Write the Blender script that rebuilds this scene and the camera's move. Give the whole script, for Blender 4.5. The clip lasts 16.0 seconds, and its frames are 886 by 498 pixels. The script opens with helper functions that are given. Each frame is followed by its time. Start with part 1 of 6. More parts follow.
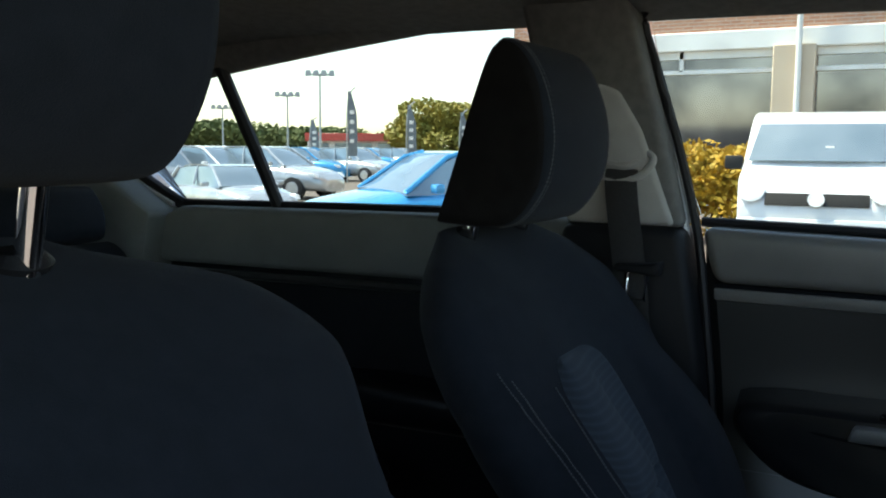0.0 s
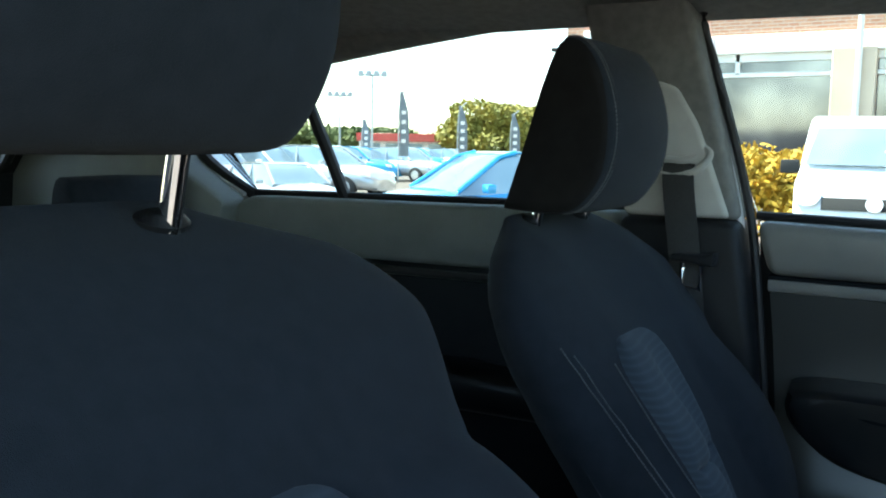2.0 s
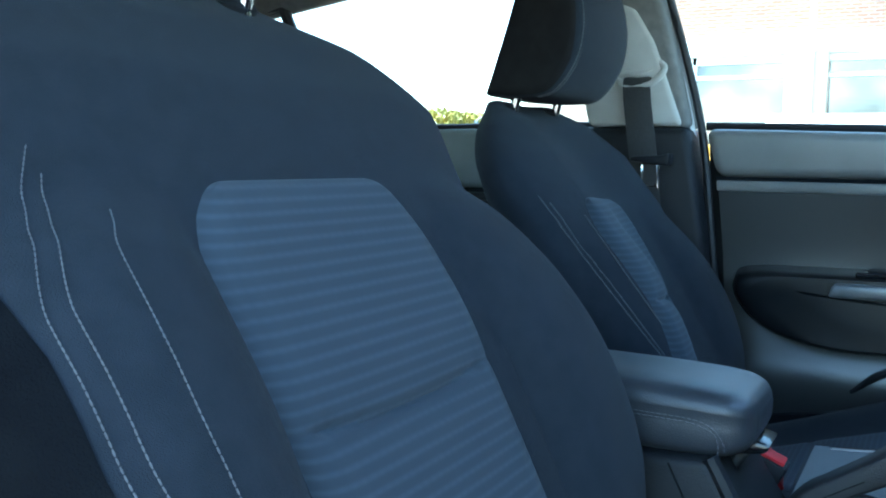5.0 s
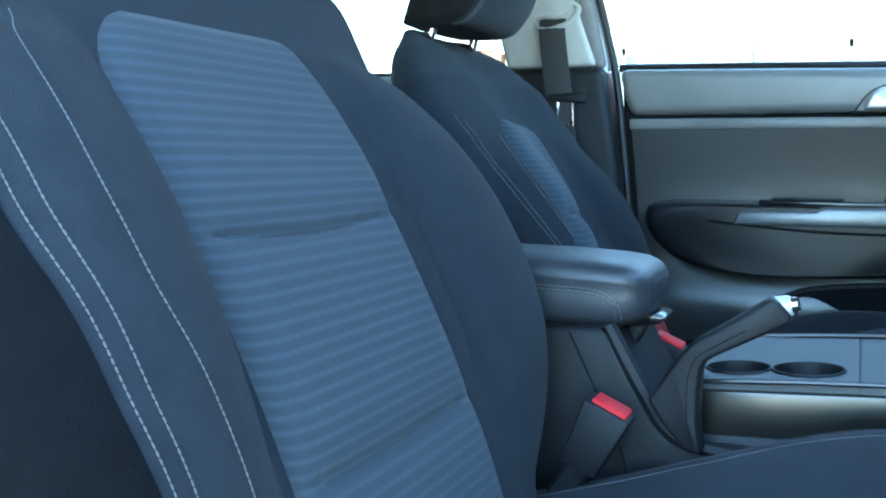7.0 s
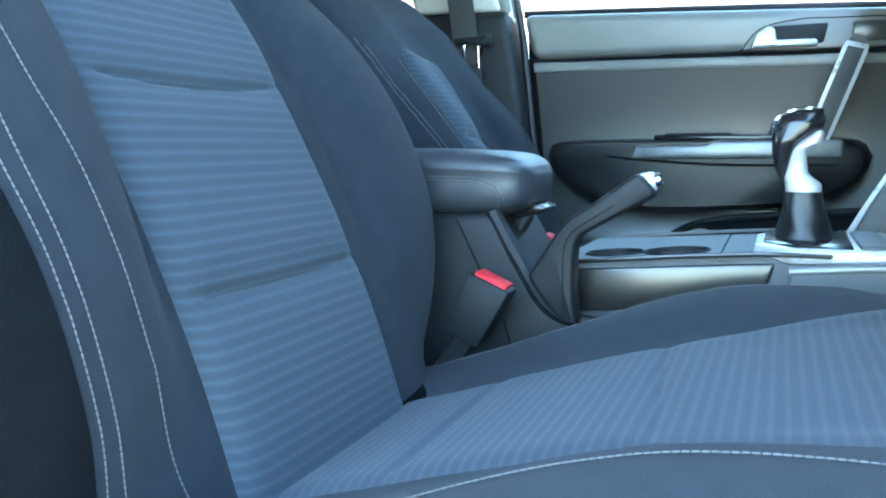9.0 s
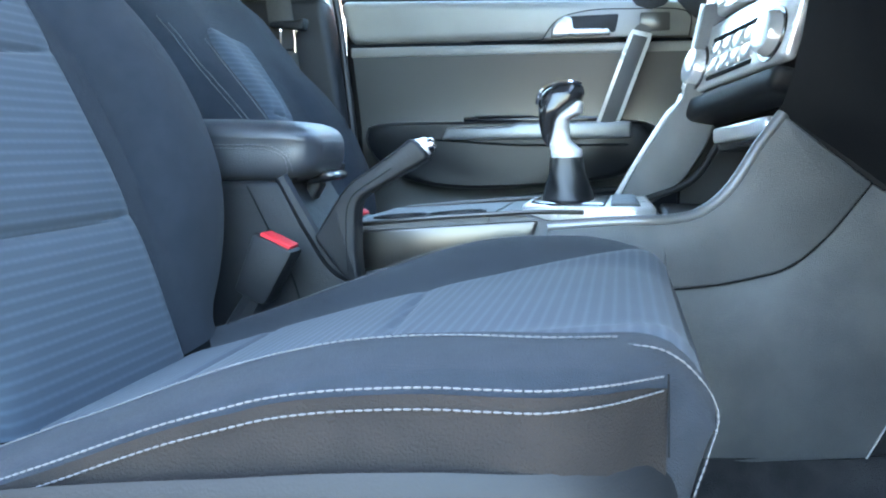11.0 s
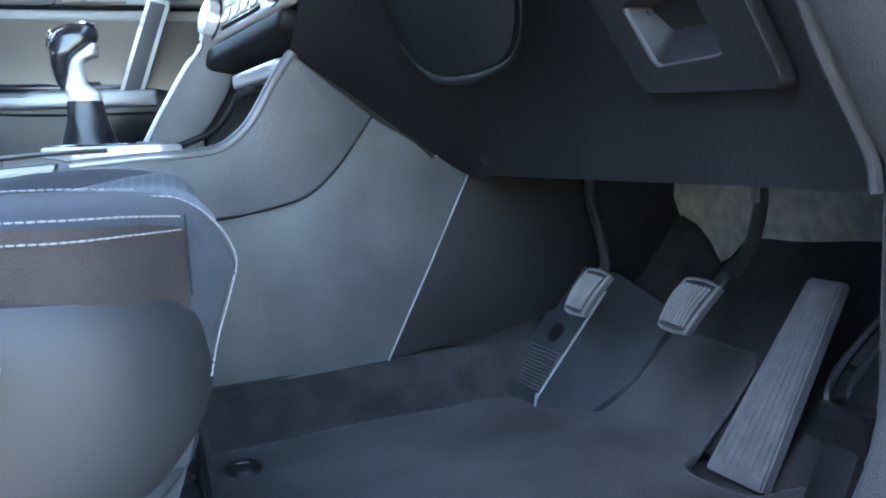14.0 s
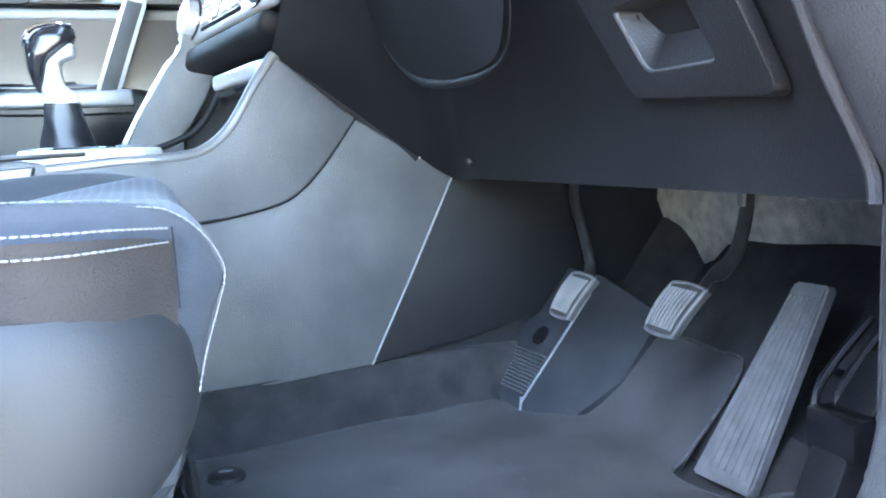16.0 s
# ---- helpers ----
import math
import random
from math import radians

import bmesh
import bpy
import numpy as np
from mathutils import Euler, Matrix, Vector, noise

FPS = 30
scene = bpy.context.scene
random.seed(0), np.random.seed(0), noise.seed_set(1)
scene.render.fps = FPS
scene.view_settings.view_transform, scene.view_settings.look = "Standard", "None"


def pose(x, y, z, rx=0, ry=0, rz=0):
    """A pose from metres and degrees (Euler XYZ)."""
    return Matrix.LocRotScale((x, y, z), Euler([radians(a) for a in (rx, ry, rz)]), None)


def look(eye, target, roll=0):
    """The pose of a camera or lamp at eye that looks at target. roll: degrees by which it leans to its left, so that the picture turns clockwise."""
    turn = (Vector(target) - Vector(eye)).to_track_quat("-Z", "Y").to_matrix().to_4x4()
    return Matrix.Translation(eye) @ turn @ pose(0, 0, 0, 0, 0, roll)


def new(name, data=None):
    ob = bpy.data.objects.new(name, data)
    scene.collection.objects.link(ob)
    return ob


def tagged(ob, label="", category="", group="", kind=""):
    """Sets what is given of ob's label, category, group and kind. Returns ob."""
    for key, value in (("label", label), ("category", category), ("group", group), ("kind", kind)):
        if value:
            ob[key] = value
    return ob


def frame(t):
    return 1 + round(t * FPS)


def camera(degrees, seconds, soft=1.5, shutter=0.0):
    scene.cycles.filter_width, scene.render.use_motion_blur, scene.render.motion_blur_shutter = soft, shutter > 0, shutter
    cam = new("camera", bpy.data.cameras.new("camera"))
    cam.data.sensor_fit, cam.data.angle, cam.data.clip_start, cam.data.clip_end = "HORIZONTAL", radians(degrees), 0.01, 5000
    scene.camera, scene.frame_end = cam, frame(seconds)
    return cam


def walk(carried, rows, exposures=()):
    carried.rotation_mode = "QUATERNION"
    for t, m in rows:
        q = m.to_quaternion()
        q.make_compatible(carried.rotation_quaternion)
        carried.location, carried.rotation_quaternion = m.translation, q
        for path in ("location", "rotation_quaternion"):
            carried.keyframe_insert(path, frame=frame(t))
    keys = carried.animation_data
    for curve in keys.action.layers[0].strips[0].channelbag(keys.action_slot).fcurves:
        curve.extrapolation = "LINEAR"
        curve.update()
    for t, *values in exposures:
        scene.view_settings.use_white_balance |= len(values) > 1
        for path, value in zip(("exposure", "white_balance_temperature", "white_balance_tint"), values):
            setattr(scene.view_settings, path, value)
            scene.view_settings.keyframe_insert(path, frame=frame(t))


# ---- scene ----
# camera and its path: seconds, place, yaw, pitch, roll
cam = camera(52.06, 16.0, soft=2.0)
ROWS = [
    (0.0, 0.3342, -0.5800, 1.1715, 27.97, -6.29, 0.43),
    (0.5, 0.3341, -0.5942, 1.1714, 29.17, -6.26, 0.63),
    (1.0, 0.3393, -0.6090, 1.1664, 30.00, -6.29, 0.73),
    (1.5, 0.3444, -0.6298, 1.1676, 30.50, -6.26, 0.92),
    (2.0, 0.3478, -0.6459, 1.1592, 31.06, -6.26, 1.08),
    (2.5, 0.3417, -0.6651, 1.1423, 31.78, -6.43, 1.34),
    (3.0, 0.3389, -0.7110, 1.1260, 31.81, -6.69, 2.08),
    (5.5, 0.4164, -0.8078, 0.9828, 27.77, -5.42, 0.20),
    (6.0, 0.4233, -0.8127, 0.9611, 26.76, -5.51, -0.06),
    (6.5, 0.4345, -0.8222, 0.9403, 25.61, -5.80, 0.13),
    (7.0, 0.4401, -0.8257, 0.9219, 24.70, -5.91, 0.28),
    (7.5, 0.4489, -0.8325, 0.9020, 23.95, -6.00, 0.01),
    (8.0, 0.4621, -0.8357, 0.8839, 22.84, -6.23, 0.42),
    (8.5, 0.4742, -0.8454, 0.8609, 21.70, -6.40, 0.19),
    (11.0, 0.5615, -0.8890, 0.8161, 11.16, -6.69, -0.20),
    (11.5, 0.5635, -0.8782, 0.8252, 6.86, -6.69, -0.21),
    (12.0, 0.5626, -0.8772, 0.8209, -0.27, -6.62, -0.54),
    (12.5, 0.5614, -0.8803, 0.8026, -7.54, -6.72, -1.13),
    (13.0, 0.5659, -0.8914, 0.7890, -12.04, -6.77, -1.37),
    (13.5, 0.5751, -0.9081, 0.7788, -15.33, -6.89, -1.57),
    (14.0, 0.5716, -0.9260, 0.7590, -17.08, -7.02, -1.82),
    (14.5, 0.5656, -0.9439, 0.7358, -17.59, -7.00, -1.88),
    (15.0, 0.5566, -0.9600, 0.7194, -17.89, -7.06, -2.02),
    (15.5, 0.5568, -0.9510, 0.7235, -18.12, -7.10, -2.01),
    (16.0, 0.5678, -0.9167, 0.7637, -18.51, -7.21, -1.84),
]
walk(cam, [(t, pose(x, y, z, 90 + p, 0, w) @ pose(0, 0, 0, 0, 0, r)) for t, x, y, z, w, p, r in ROWS],
     [(0, 1.3, 7300, 4), (1.5, 2.0, 6900, -2), (3, 2.5, 6300, -7), (5.5, 3.4, 5500, -9), (8.5, 4.35, 5800, -10), (11, 4.6, 6500, 0), (12.2, 4.6, 6800, 2), (13.5, 4.45, 6400, 4), (14.5, 5.0, 6200, 6), (16, 5.62, 6600, 6)])

# ---- light ----
world = bpy.data.worlds.new("sky")
scene.world = world
world.use_nodes = True
wn = world.node_tree.nodes
sky = wn.new("ShaderNodeTexSky")
sky.sky_type = "NISHITA"
sky.sun_disc = False
sky.sun_elevation = radians(63)
sky.sun_rotation = radians(257.6)
world.node_tree.links.new(sky.outputs[0], wn["Background"].inputs[0])
wn["Background"].inputs[1].default_value = 0.15
sun_data = bpy.data.lights.new("sun", "SUN")
sun_data.energy = 3.0
sun_data.angle = radians(3)
sun_data.color = (1.0, 0.95, 0.88)
sun = new("sun", sun_data)
sun.matrix_world = look((-5, -1.1, 10), (0, 0, 0))


# ---- materials ----
def mat(name, col, rough=0.6, metal=0.0, col2=None, scale=30.0, detail=4.0, bump=0.0, bump_scale=400.0, rough_var=0.08, coat=0.0, sheen=0.0, spec=0.5):
    """A surface with colour change at two scales and a fine relief."""
    m = bpy.data.materials.new(name)
    m.use_nodes = True
    nt = m.node_tree
    b = nt.nodes["Principled BSDF"]
    b.inputs["Metallic"].default_value = metal
    b.inputs["Coat Weight"].default_value = coat
    b.inputs["Sheen Weight"].default_value = sheen
    b.inputs["Specular IOR Level"].default_value = spec
    tc = nt.nodes.new("ShaderNodeTexCoord")
    n1 = nt.nodes.new("ShaderNodeTexNoise")
    n1.inputs["Scale"].default_value = scale
    n1.inputs["Detail"].default_value = detail
    nt.links.new(tc.outputs["Object"], n1.inputs["Vector"])
    ramp = nt.nodes.new("ShaderNodeValToRGB")
    c2 = col2 or tuple(min(1, c * 1.25) for c in col)
    ramp.color_ramp.interpolation = "EASE"
    ramp.color_ramp.elements[0].position = 0.25
    ramp.color_ramp.elements[1].position = 0.75
    ramp.color_ramp.elements[0].color = (*col, 1)
    ramp.color_ramp.elements[1].color = (*c2, 1)
    nt.links.new(n1.outputs["Fac"], ramp.inputs["Fac"])
    nt.links.new(ramp.outputs["Color"], b.inputs["Base Color"])
    mr = nt.nodes.new("ShaderNodeMapRange")
    mr.inputs["To Min"].default_value = max(0.02, rough - rough_var)
    mr.inputs["To Max"].default_value = min(1, rough + rough_var)
    nt.links.new(n1.outputs["Fac"], mr.inputs["Value"])
    nt.links.new(mr.outputs["Result"], b.inputs["Roughness"])
    if bump:
        n2 = nt.nodes.new("ShaderNodeTexNoise")
        n2.inputs["Scale"].default_value = bump_scale
        n2.inputs["Detail"].default_value = 2
        nt.links.new(tc.outputs["Object"], n2.inputs["Vector"])
        bp = nt.nodes.new("ShaderNodeBump")
        bp.inputs["Strength"].default_value = bump
        bp.inputs["Distance"].default_value = 0.002
        nt.links.new(n2.outputs["Fac"], bp.inputs["Height"])
        nt.links.new(bp.outputs["Normal"], b.inputs["Normal"])
    return m


def ribbed(name, col, col2, axis, pitch):
    """Knitted cloth with raised ribs across one axis, broken up along each rib."""
    m = mat(name, col, 0.9, sheen=0.08, spec=0.2)
    nt = m.node_tree
    b = nt.nodes["Principled BSDF"]
    tc = [n for n in nt.nodes if n.type == "TEX_COORD"][0]
    sep = nt.nodes.new("ShaderNodeSeparateXYZ")
    nt.links.new(tc.outputs["Object"], sep.inputs[0])

    def math_node(op, a, v):
        n = nt.nodes.new("ShaderNodeMath")
        n.operation = op
        nt.links.new(a, n.inputs[0])
        if isinstance(v, (int, float)):
            n.inputs[1].default_value = v
        else:
            nt.links.new(v, n.inputs[1])
        return n.outputs[0]

    rib = math_node("SINE", math_node("MULTIPLY", sep.outputs[axis], 2 * math.pi / pitch), 0)
    dash = math_node("SINE", math_node("MULTIPLY", sep.outputs["Y"], 2 * math.pi / 0.0075), 0)
    rib = math_node("MULTIPLY_ADD", rib, 0.5)
    rib.node.inputs[2].default_value = 0.5
    dash = math_node("MULTIPLY_ADD", dash, 0.1)
    dash.node.inputs[2].default_value = 0.9
    both = math_node("MULTIPLY", math_node("POWER", rib, 2.4), dash)
    mix = nt.nodes.new("ShaderNodeMix")
    mix.data_type = "RGBA"
    mix.inputs[6].default_value = (*col, 1)
    mix.inputs[7].default_value = (*col2, 1)
    nt.links.new(both, mix.inputs[0])
    nt.links.new(mix.outputs[2], b.inputs["Base Color"])
    bp = nt.nodes.new("ShaderNodeBump")
    bp.inputs["Strength"].default_value = 0.2
    bp.inputs["Distance"].default_value = 0.001
    nt.links.new(both, bp.inputs["Height"])
    nt.links.new(bp.outputs["Normal"], b.inputs["Normal"])
    return m


def glass_mat(name, tint, gloss=1.0):
    m = bpy.data.materials.new(name)
    m.use_nodes = True
    nt = m.node_tree
    nt.nodes.remove(nt.nodes["Principled BSDF"])
    tr = nt.nodes.new("ShaderNodeBsdfTransparent")
    tr.inputs[0].default_value = (*tint, 1)
    gl = nt.nodes.new("ShaderNodeBsdfGlossy")
    gl.inputs["Roughness"].default_value = 0.02
    fr = nt.nodes.new("ShaderNodeFresnel")
    fr.inputs["IOR"].default_value = 1.3
    mx = nt.nodes.new("ShaderNodeMixShader")
    nt.links.new(fr.outputs[0], mx.inputs[0])
    nt.links.new(tr.outputs[0], mx.inputs[1])
    nt.links.new(gl.outputs[0], mx.inputs[2])
    nt.links.new(mx.outputs[0], nt.nodes["Material Output"].inputs[0])
    return m


FABRIC = mat("charcoal cloth", (0.0165, 0.021, 0.028), 0.92, col2=(0.023, 0.028, 0.037), scale=60, bump=0.35, bump_scale=1400, sheen=0.05, spec=0.2)
# black cloth, set darker still to hold the shade on the seat's side
SIDE = mat("black side cloth", (0.004, 0.0046, 0.006), 0.85, col2=(0.006, 0.007, 0.0085), scale=40, bump=0.4, bump_scale=900, spec=0.06)
RIB_Z = ribbed("ribbed cloth of the backrest", (0.046, 0.058, 0.074), (0.062, 0.078, 0.098), "Z", 0.0068)
RIB_X = ribbed("ribbed cloth of the cushion", (0.050, 0.061, 0.078), (0.067, 0.081, 0.102), "X", 0.0068)
THREAD = mat("pale grey thread", (0.11, 0.113, 0.12), 0.85, scale=200, spec=0.2)
# near-black for seams and gaps, and for shade painted into openings
SEAMSHADE = mat("near-black for seams and painted shade", (0.010, 0.011, 0.013), 0.95, spec=0.1)
SHIELD = mat("smooth satin black plastic", (0.013, 0.014, 0.016), 0.48, col2=(0.018, 0.019, 0.021), scale=6, bump=0.08, bump_scale=900, spec=0.26)
HEADSIDE = mat("dark brown-black side cloth", (0.013, 0.012, 0.012), 0.85, col2=(0.019, 0.018, 0.018), scale=40, bump=0.4, bump_scale=900, spec=0.15)
VINYL = mat("black grained leatherette", (0.036, 0.040, 0.048), 0.40, col2=(0.050, 0.054, 0.063), scale=25, bump=0.2, bump_scale=700, spec=0.7)
DOORVINYL = mat("black door armrest leatherette", (0.007, 0.008, 0.010), 0.36, col2=(0.011, 0.012, 0.014), scale=25, bump=0.15, bump_scale=700, spec=0.5)
CUSHSIDE = mat("brown-black cushion side cloth", (0.016, 0.0145, 0.0145), 0.8, col2=(0.023, 0.020, 0.019), scale=40, bump=0.4, bump_scale=900, spec=0.2)
PLASTIC = mat("black grained plastic", (0.011, 0.012, 0.014), 0.48, col2=(0.017, 0.018, 0.021), scale=18, bump=0.3, bump_scale=900, spec=0.32)
DASH = mat("soft black dashboard plastic", (0.0075, 0.008, 0.010), 0.52, col2=(0.012, 0.013, 0.015), scale=14, bump=0.25, bump_scale=900, spec=0.25)
# darker than DOORUP, with a broad soft mottle in the base colour
GREYPLASTIC = mat("dark grey door plastic", (0.040, 0.041, 0.041), 0.29, col2=(0.075, 0.075, 0.071), scale=2.5, detail=1, bump=0.05, bump_scale=900, spec=0.9, rough_var=0.02)
DOORUP = mat("grey upper door trim", (0.20, 0.20, 0.19), 0.33, col2=(0.27, 0.265, 0.25), scale=7, bump=0.15, bump_scale=800, spec=0.8)
CONSOLE = mat("dusty dark grey console plastic", (0.062, 0.065, 0.070), 0.5, col2=(0.105, 0.107, 0.112), scale=14, bump=0.35, bump_scale=900)
TRIM = mat("warm light grey pillar trim", (0.55, 0.53, 0.49), 0.6, col2=(0.62, 0.60, 0.55), scale=25, bump=0.2, bump_scale=600)
QUARTER = mat("grey-green quarter trim", (0.22, 0.23, 0.215), 0.6, col2=(0.27, 0.28, 0.26), scale=12, bump=0.25, bump_scale=700)
LINER = mat("grey woven headliner", (0.19, 0.185, 0.175), 0.95, col2=(0.24, 0.235, 0.22), scale=70, bump=0.4, bump_scale=900)
CARPET = mat("black needle-felt carpet", (0.022, 0.022, 0.024), 0.97, col2=(0.045, 0.044, 0.047), scale=28, detail=8, bump=0.9, bump_scale=900, sheen=0.05, spec=0.1)
MATPILE = mat("black mat pile", (0.040, 0.040, 0.043), 0.97, col2=(0.112, 0.109, 0.112), scale=7, detail=9, bump=1.0, bump_scale=1100, sheen=0.05, spec=0.1)
FELT = mat("grey sound-proofing felt", (0.36, 0.35, 0.33), 0.97, col2=(0.62, 0.61, 0.57), scale=60, detail=8, bump=0.8, bump_scale=500)
BLACKRUBBER = mat("black rubber seal", (0.014, 0.014, 0.016), 0.5, bump=0.15)
STRIP = mat("satin silver door strip", (0.20, 0.21, 0.22), 0.32, metal=0.4, col2=(0.25, 0.26, 0.27), scale=40)
CHROME = mat("polished chrome", (0.82, 0.83, 0.85), 0.08, metal=1.0, scale=60, rough_var=0.03)
SATIN = mat("satin silver plastic", (0.68, 0.69, 0.70), 0.30, metal=0.3, col2=(0.76, 0.77, 0.78), scale=60)
BRIGHT = mat("silver painted console trim", (0.15, 0.15, 0.155), 0.36, metal=0.5, col2=(0.21, 0.21, 0.215), scale=14)
GLOSSBLACK = mat("gloss black plastic", (0.012, 0.012, 0.014), 0.2, coat=0.25)
STACKSILVER = mat("bright silver control panel", (0.84, 0.85, 0.86), 0.20, metal=0.6, col2=(0.88, 0.88, 0.89), scale=60)
STEEL = mat("dark pedal steel", (0.03, 0.03, 0.033), 0.4, metal=0.6)
PEDALSTEEL = mat("worn pedal steel", (0.06, 0.06, 0.063), 0.35, metal=0.7, col2=(0.10, 0.10, 0.10), scale=40)
FLANK = mat("brushed grey metal flank", (0.085, 0.080, 0.076), 0.30, metal=0.85, col2=(0.115, 0.108, 0.10), scale=8)
FOOTREST = mat("scuffed black footrest plastic", (0.020, 0.022, 0.027), 0.58, col2=(0.032, 0.035, 0.041), scale=30, bump=0.3, bump_scale=900, spec=0.3)
BINDING = mat("grey mat binding", (0.05, 0.05, 0.055), 0.9, col2=(0.10, 0.10, 0.105), scale=120, spec=0.2)
PADRUBBER = mat("worn dark pedal rubber", (0.042, 0.042, 0.045), 0.55, col2=(0.075, 0.075, 0.079), scale=60, bump=0.3)
TREADLE = mat("worn grey pedal plastic", (0.135, 0.135, 0.14), 0.5, col2=(0.20, 0.20, 0.205), scale=60, bump=0.25)
# pale grey of the trim bar and brackets, and of painted edge highlights
PALEEDGE = mat("pale grey trim and edge highlight", (0.22, 0.225, 0.24), 0.5, scale=80)
REDCARD = mat("dark red card", (0.26, 0.006, 0.010), 0.5, col2=(0.30, 0.010, 0.014), scale=40)
RED = mat("red release button", (0.60, 0.022, 0.03), 0.6, spec=0.3)
BLUETAG = mat("blue key tag", (0.03, 0.16, 0.7), 0.4)
WEBBING = mat("dark grey belt webbing", (0.035, 0.034, 0.033), 0.6, col2=(0.05, 0.049, 0.047), scale=300, bump=0.5, bump_scale=1500)
GLASS = glass_mat("door glass", (0.93, 0.97, 0.95))
ASPHALT = mat("worn tarmac", (0.12, 0.10, 0.085), 0.9, col2=(0.18, 0.15, 0.125), scale=3, detail=10, bump=0.5, bump_scale=90)
CREAM = mat("cream render", (0.62, 0.5, 0.38), 0.85, col2=(0.68, 0.56, 0.43), scale=2, bump=0.2, bump_scale=40)
WHITE = mat("white fascia paint", (0.76, 0.76, 0.74), 0.5, scale=1.5)
WALLWHITE = mat("white van paint", (0.74, 0.76, 0.78), 0.25, coat=0.6, scale=3)
BLUECAR = mat("bright blue car paint", (0.04, 0.30, 0.60), 0.22, metal=0.2, coat=0.8, scale=3)
REDCAR = mat("red car paint", (0.5, 0.03, 0.03), 0.25, coat=0.8, scale=3)
GREYCAR = mat("silver car paint", (0.45, 0.47, 0.49), 0.25, metal=0.4, coat=0.8, scale=3)
DARKCAR = mat("dark car paint", (0.05, 0.055, 0.065), 0.25, metal=0.2, coat=0.8, scale=3)
CARGLASS = mat("car glass", (0.24, 0.31, 0.36), 0.06, metal=0.5, col2=(0.34, 0.41, 0.46), scale=1.5, spec=0.6)
# noise in the colour stands for clouds reflected in the windows
SHOPGLASS = mat("showroom glass with painted clouds", (0.07, 0.07, 0.085), 0.05, metal=0.7, col2=(0.42, 0.39, 0.39), scale=0.45, detail=6)
# surface of the unseen light-blocking wall beside the car
BLOCKER = mat("dark light blocker", (0.035, 0.036, 0.04), 0.8, col2=(0.05, 0.05, 0.055), scale=3, bump=0.3, bump_scale=60)
TYRE = mat("tyre rubber", (0.02, 0.02, 0.021), 0.85)
LAMPGLASS = mat("headlamp glass", (0.7, 0.72, 0.74), 0.1, coat=0.8)
LEAF = mat("autumn green leaves", (0.17, 0.17, 0.03), 0.7, col2=(0.32, 0.25, 0.04), scale=0.8, detail=6)
LEAFDARK = mat("far green leaves", (0.06, 0.09, 0.03), 0.8, col2=(0.12, 0.14, 0.04), scale=0.3, detail=6)
LEAFGOLD = mat("golden hedge leaves", (0.55, 0.30, 0.02), 0.7, col2=(0.30, 0.24, 0.03), scale=3, detail=6)
BARK = mat("bark", (0.10, 0.075, 0.05), 0.9, bump=0.6, bump_scale=30)
FLAGCLOTH = mat("grey flag cloth", (0.17, 0.20, 0.22), 0.8, scale=4)
POLEMETAL = mat("painted pole metal", (0.35, 0.37, 0.38), 0.4, metal=0.5)


def brick_mat():
    m = mat("red-brown brickwork", (0.4, 0.2, 0.13), 0.85)
    nt = m.node_tree
    b = nt.nodes["Principled BSDF"]
    tc = [n for n in nt.nodes if n.type == "TEX_COORD"][0]
    mp = nt.nodes.new("ShaderNodeMapping")
    mp.inputs["Rotation"].default_value = (radians(90), 0, 0)
    nt.links.new(tc.outputs["Object"], mp.inputs["Vector"])
    br = nt.nodes.new("ShaderNodeTexBrick")
    br.inputs["Color1"].default_value = (0.42, 0.20, 0.13, 1)
    br.inputs["Color2"].default_value = (0.50, 0.27, 0.18, 1)
    br.inputs["Mortar"].default_value = (0.5, 0.44, 0.38, 1)
    br.inputs["Scale"].default_value = 1
    br.inputs["Brick Width"].default_value = 0.225
    br.inputs["Row Height"].default_value = 0.075
    br.inputs["Mortar Size"].default_value = 0.008
    nt.links.new(mp.outputs[0], br.inputs["Vector"])
    nt.links.new(br.outputs["Color"], b.inputs["Base Color"])
    bp = nt.nodes.new("ShaderNodeBump")
    bp.inputs["Distance"].default_value = 0.01
    bp.invert = True
    nt.links.new(br.outputs["Fac"], bp.inputs["Height"])
    nt.links.new(bp.outputs["Normal"], b.inputs["Normal"])
    return m


BRICK = brick_mat()


# ---- building blocks ----
def obj(name, bm, material, parent=None, label="", smooth=True, kind=""):
    bmesh.ops.recalc_face_normals(bm, faces=bm.faces)
    me = bpy.data.meshes.new(name)
    bm.to_mesh(me)
    bm.free()
    me.materials.append(material)
    if smooth:
        for p in me.polygons:
            p.use_smooth = True
        me.set_sharp_from_angle(angle=radians(42))
    ob = new(name, me)
    ob.parent = parent
    return tagged(ob, label, "", "", kind)


def thing(name, label, category, group="", kind="", at=(0, 0, 0)):
    ob = new(name)
    ob.location = at
    return tagged(ob, label, category, group, kind)


def lerp_table(zs, vs, z):
    return float(np.interp(z, zs, vs))


def smooth_table(xs, ys, x):
    """Smooth curve through table values (Catmull-Rom)."""
    i = max(0, min(len(xs) - 2, int(np.searchsorted(xs, x)) - 1))
    t = (x - xs[i]) / (xs[i + 1] - xs[i])
    t = max(0.0, min(1.0, t))
    p0, p1, p2, p3 = ys[max(i - 1, 0)], ys[i], ys[i + 1], ys[min(i + 2, len(ys) - 1)]
    return 0.5 * (2 * p1 + (p2 - p0) * t + (2 * p0 - 5 * p1 + 4 * p2 - p3) * t * t + (3 * p1 - p0 - 3 * p2 + p3) * t ** 3)


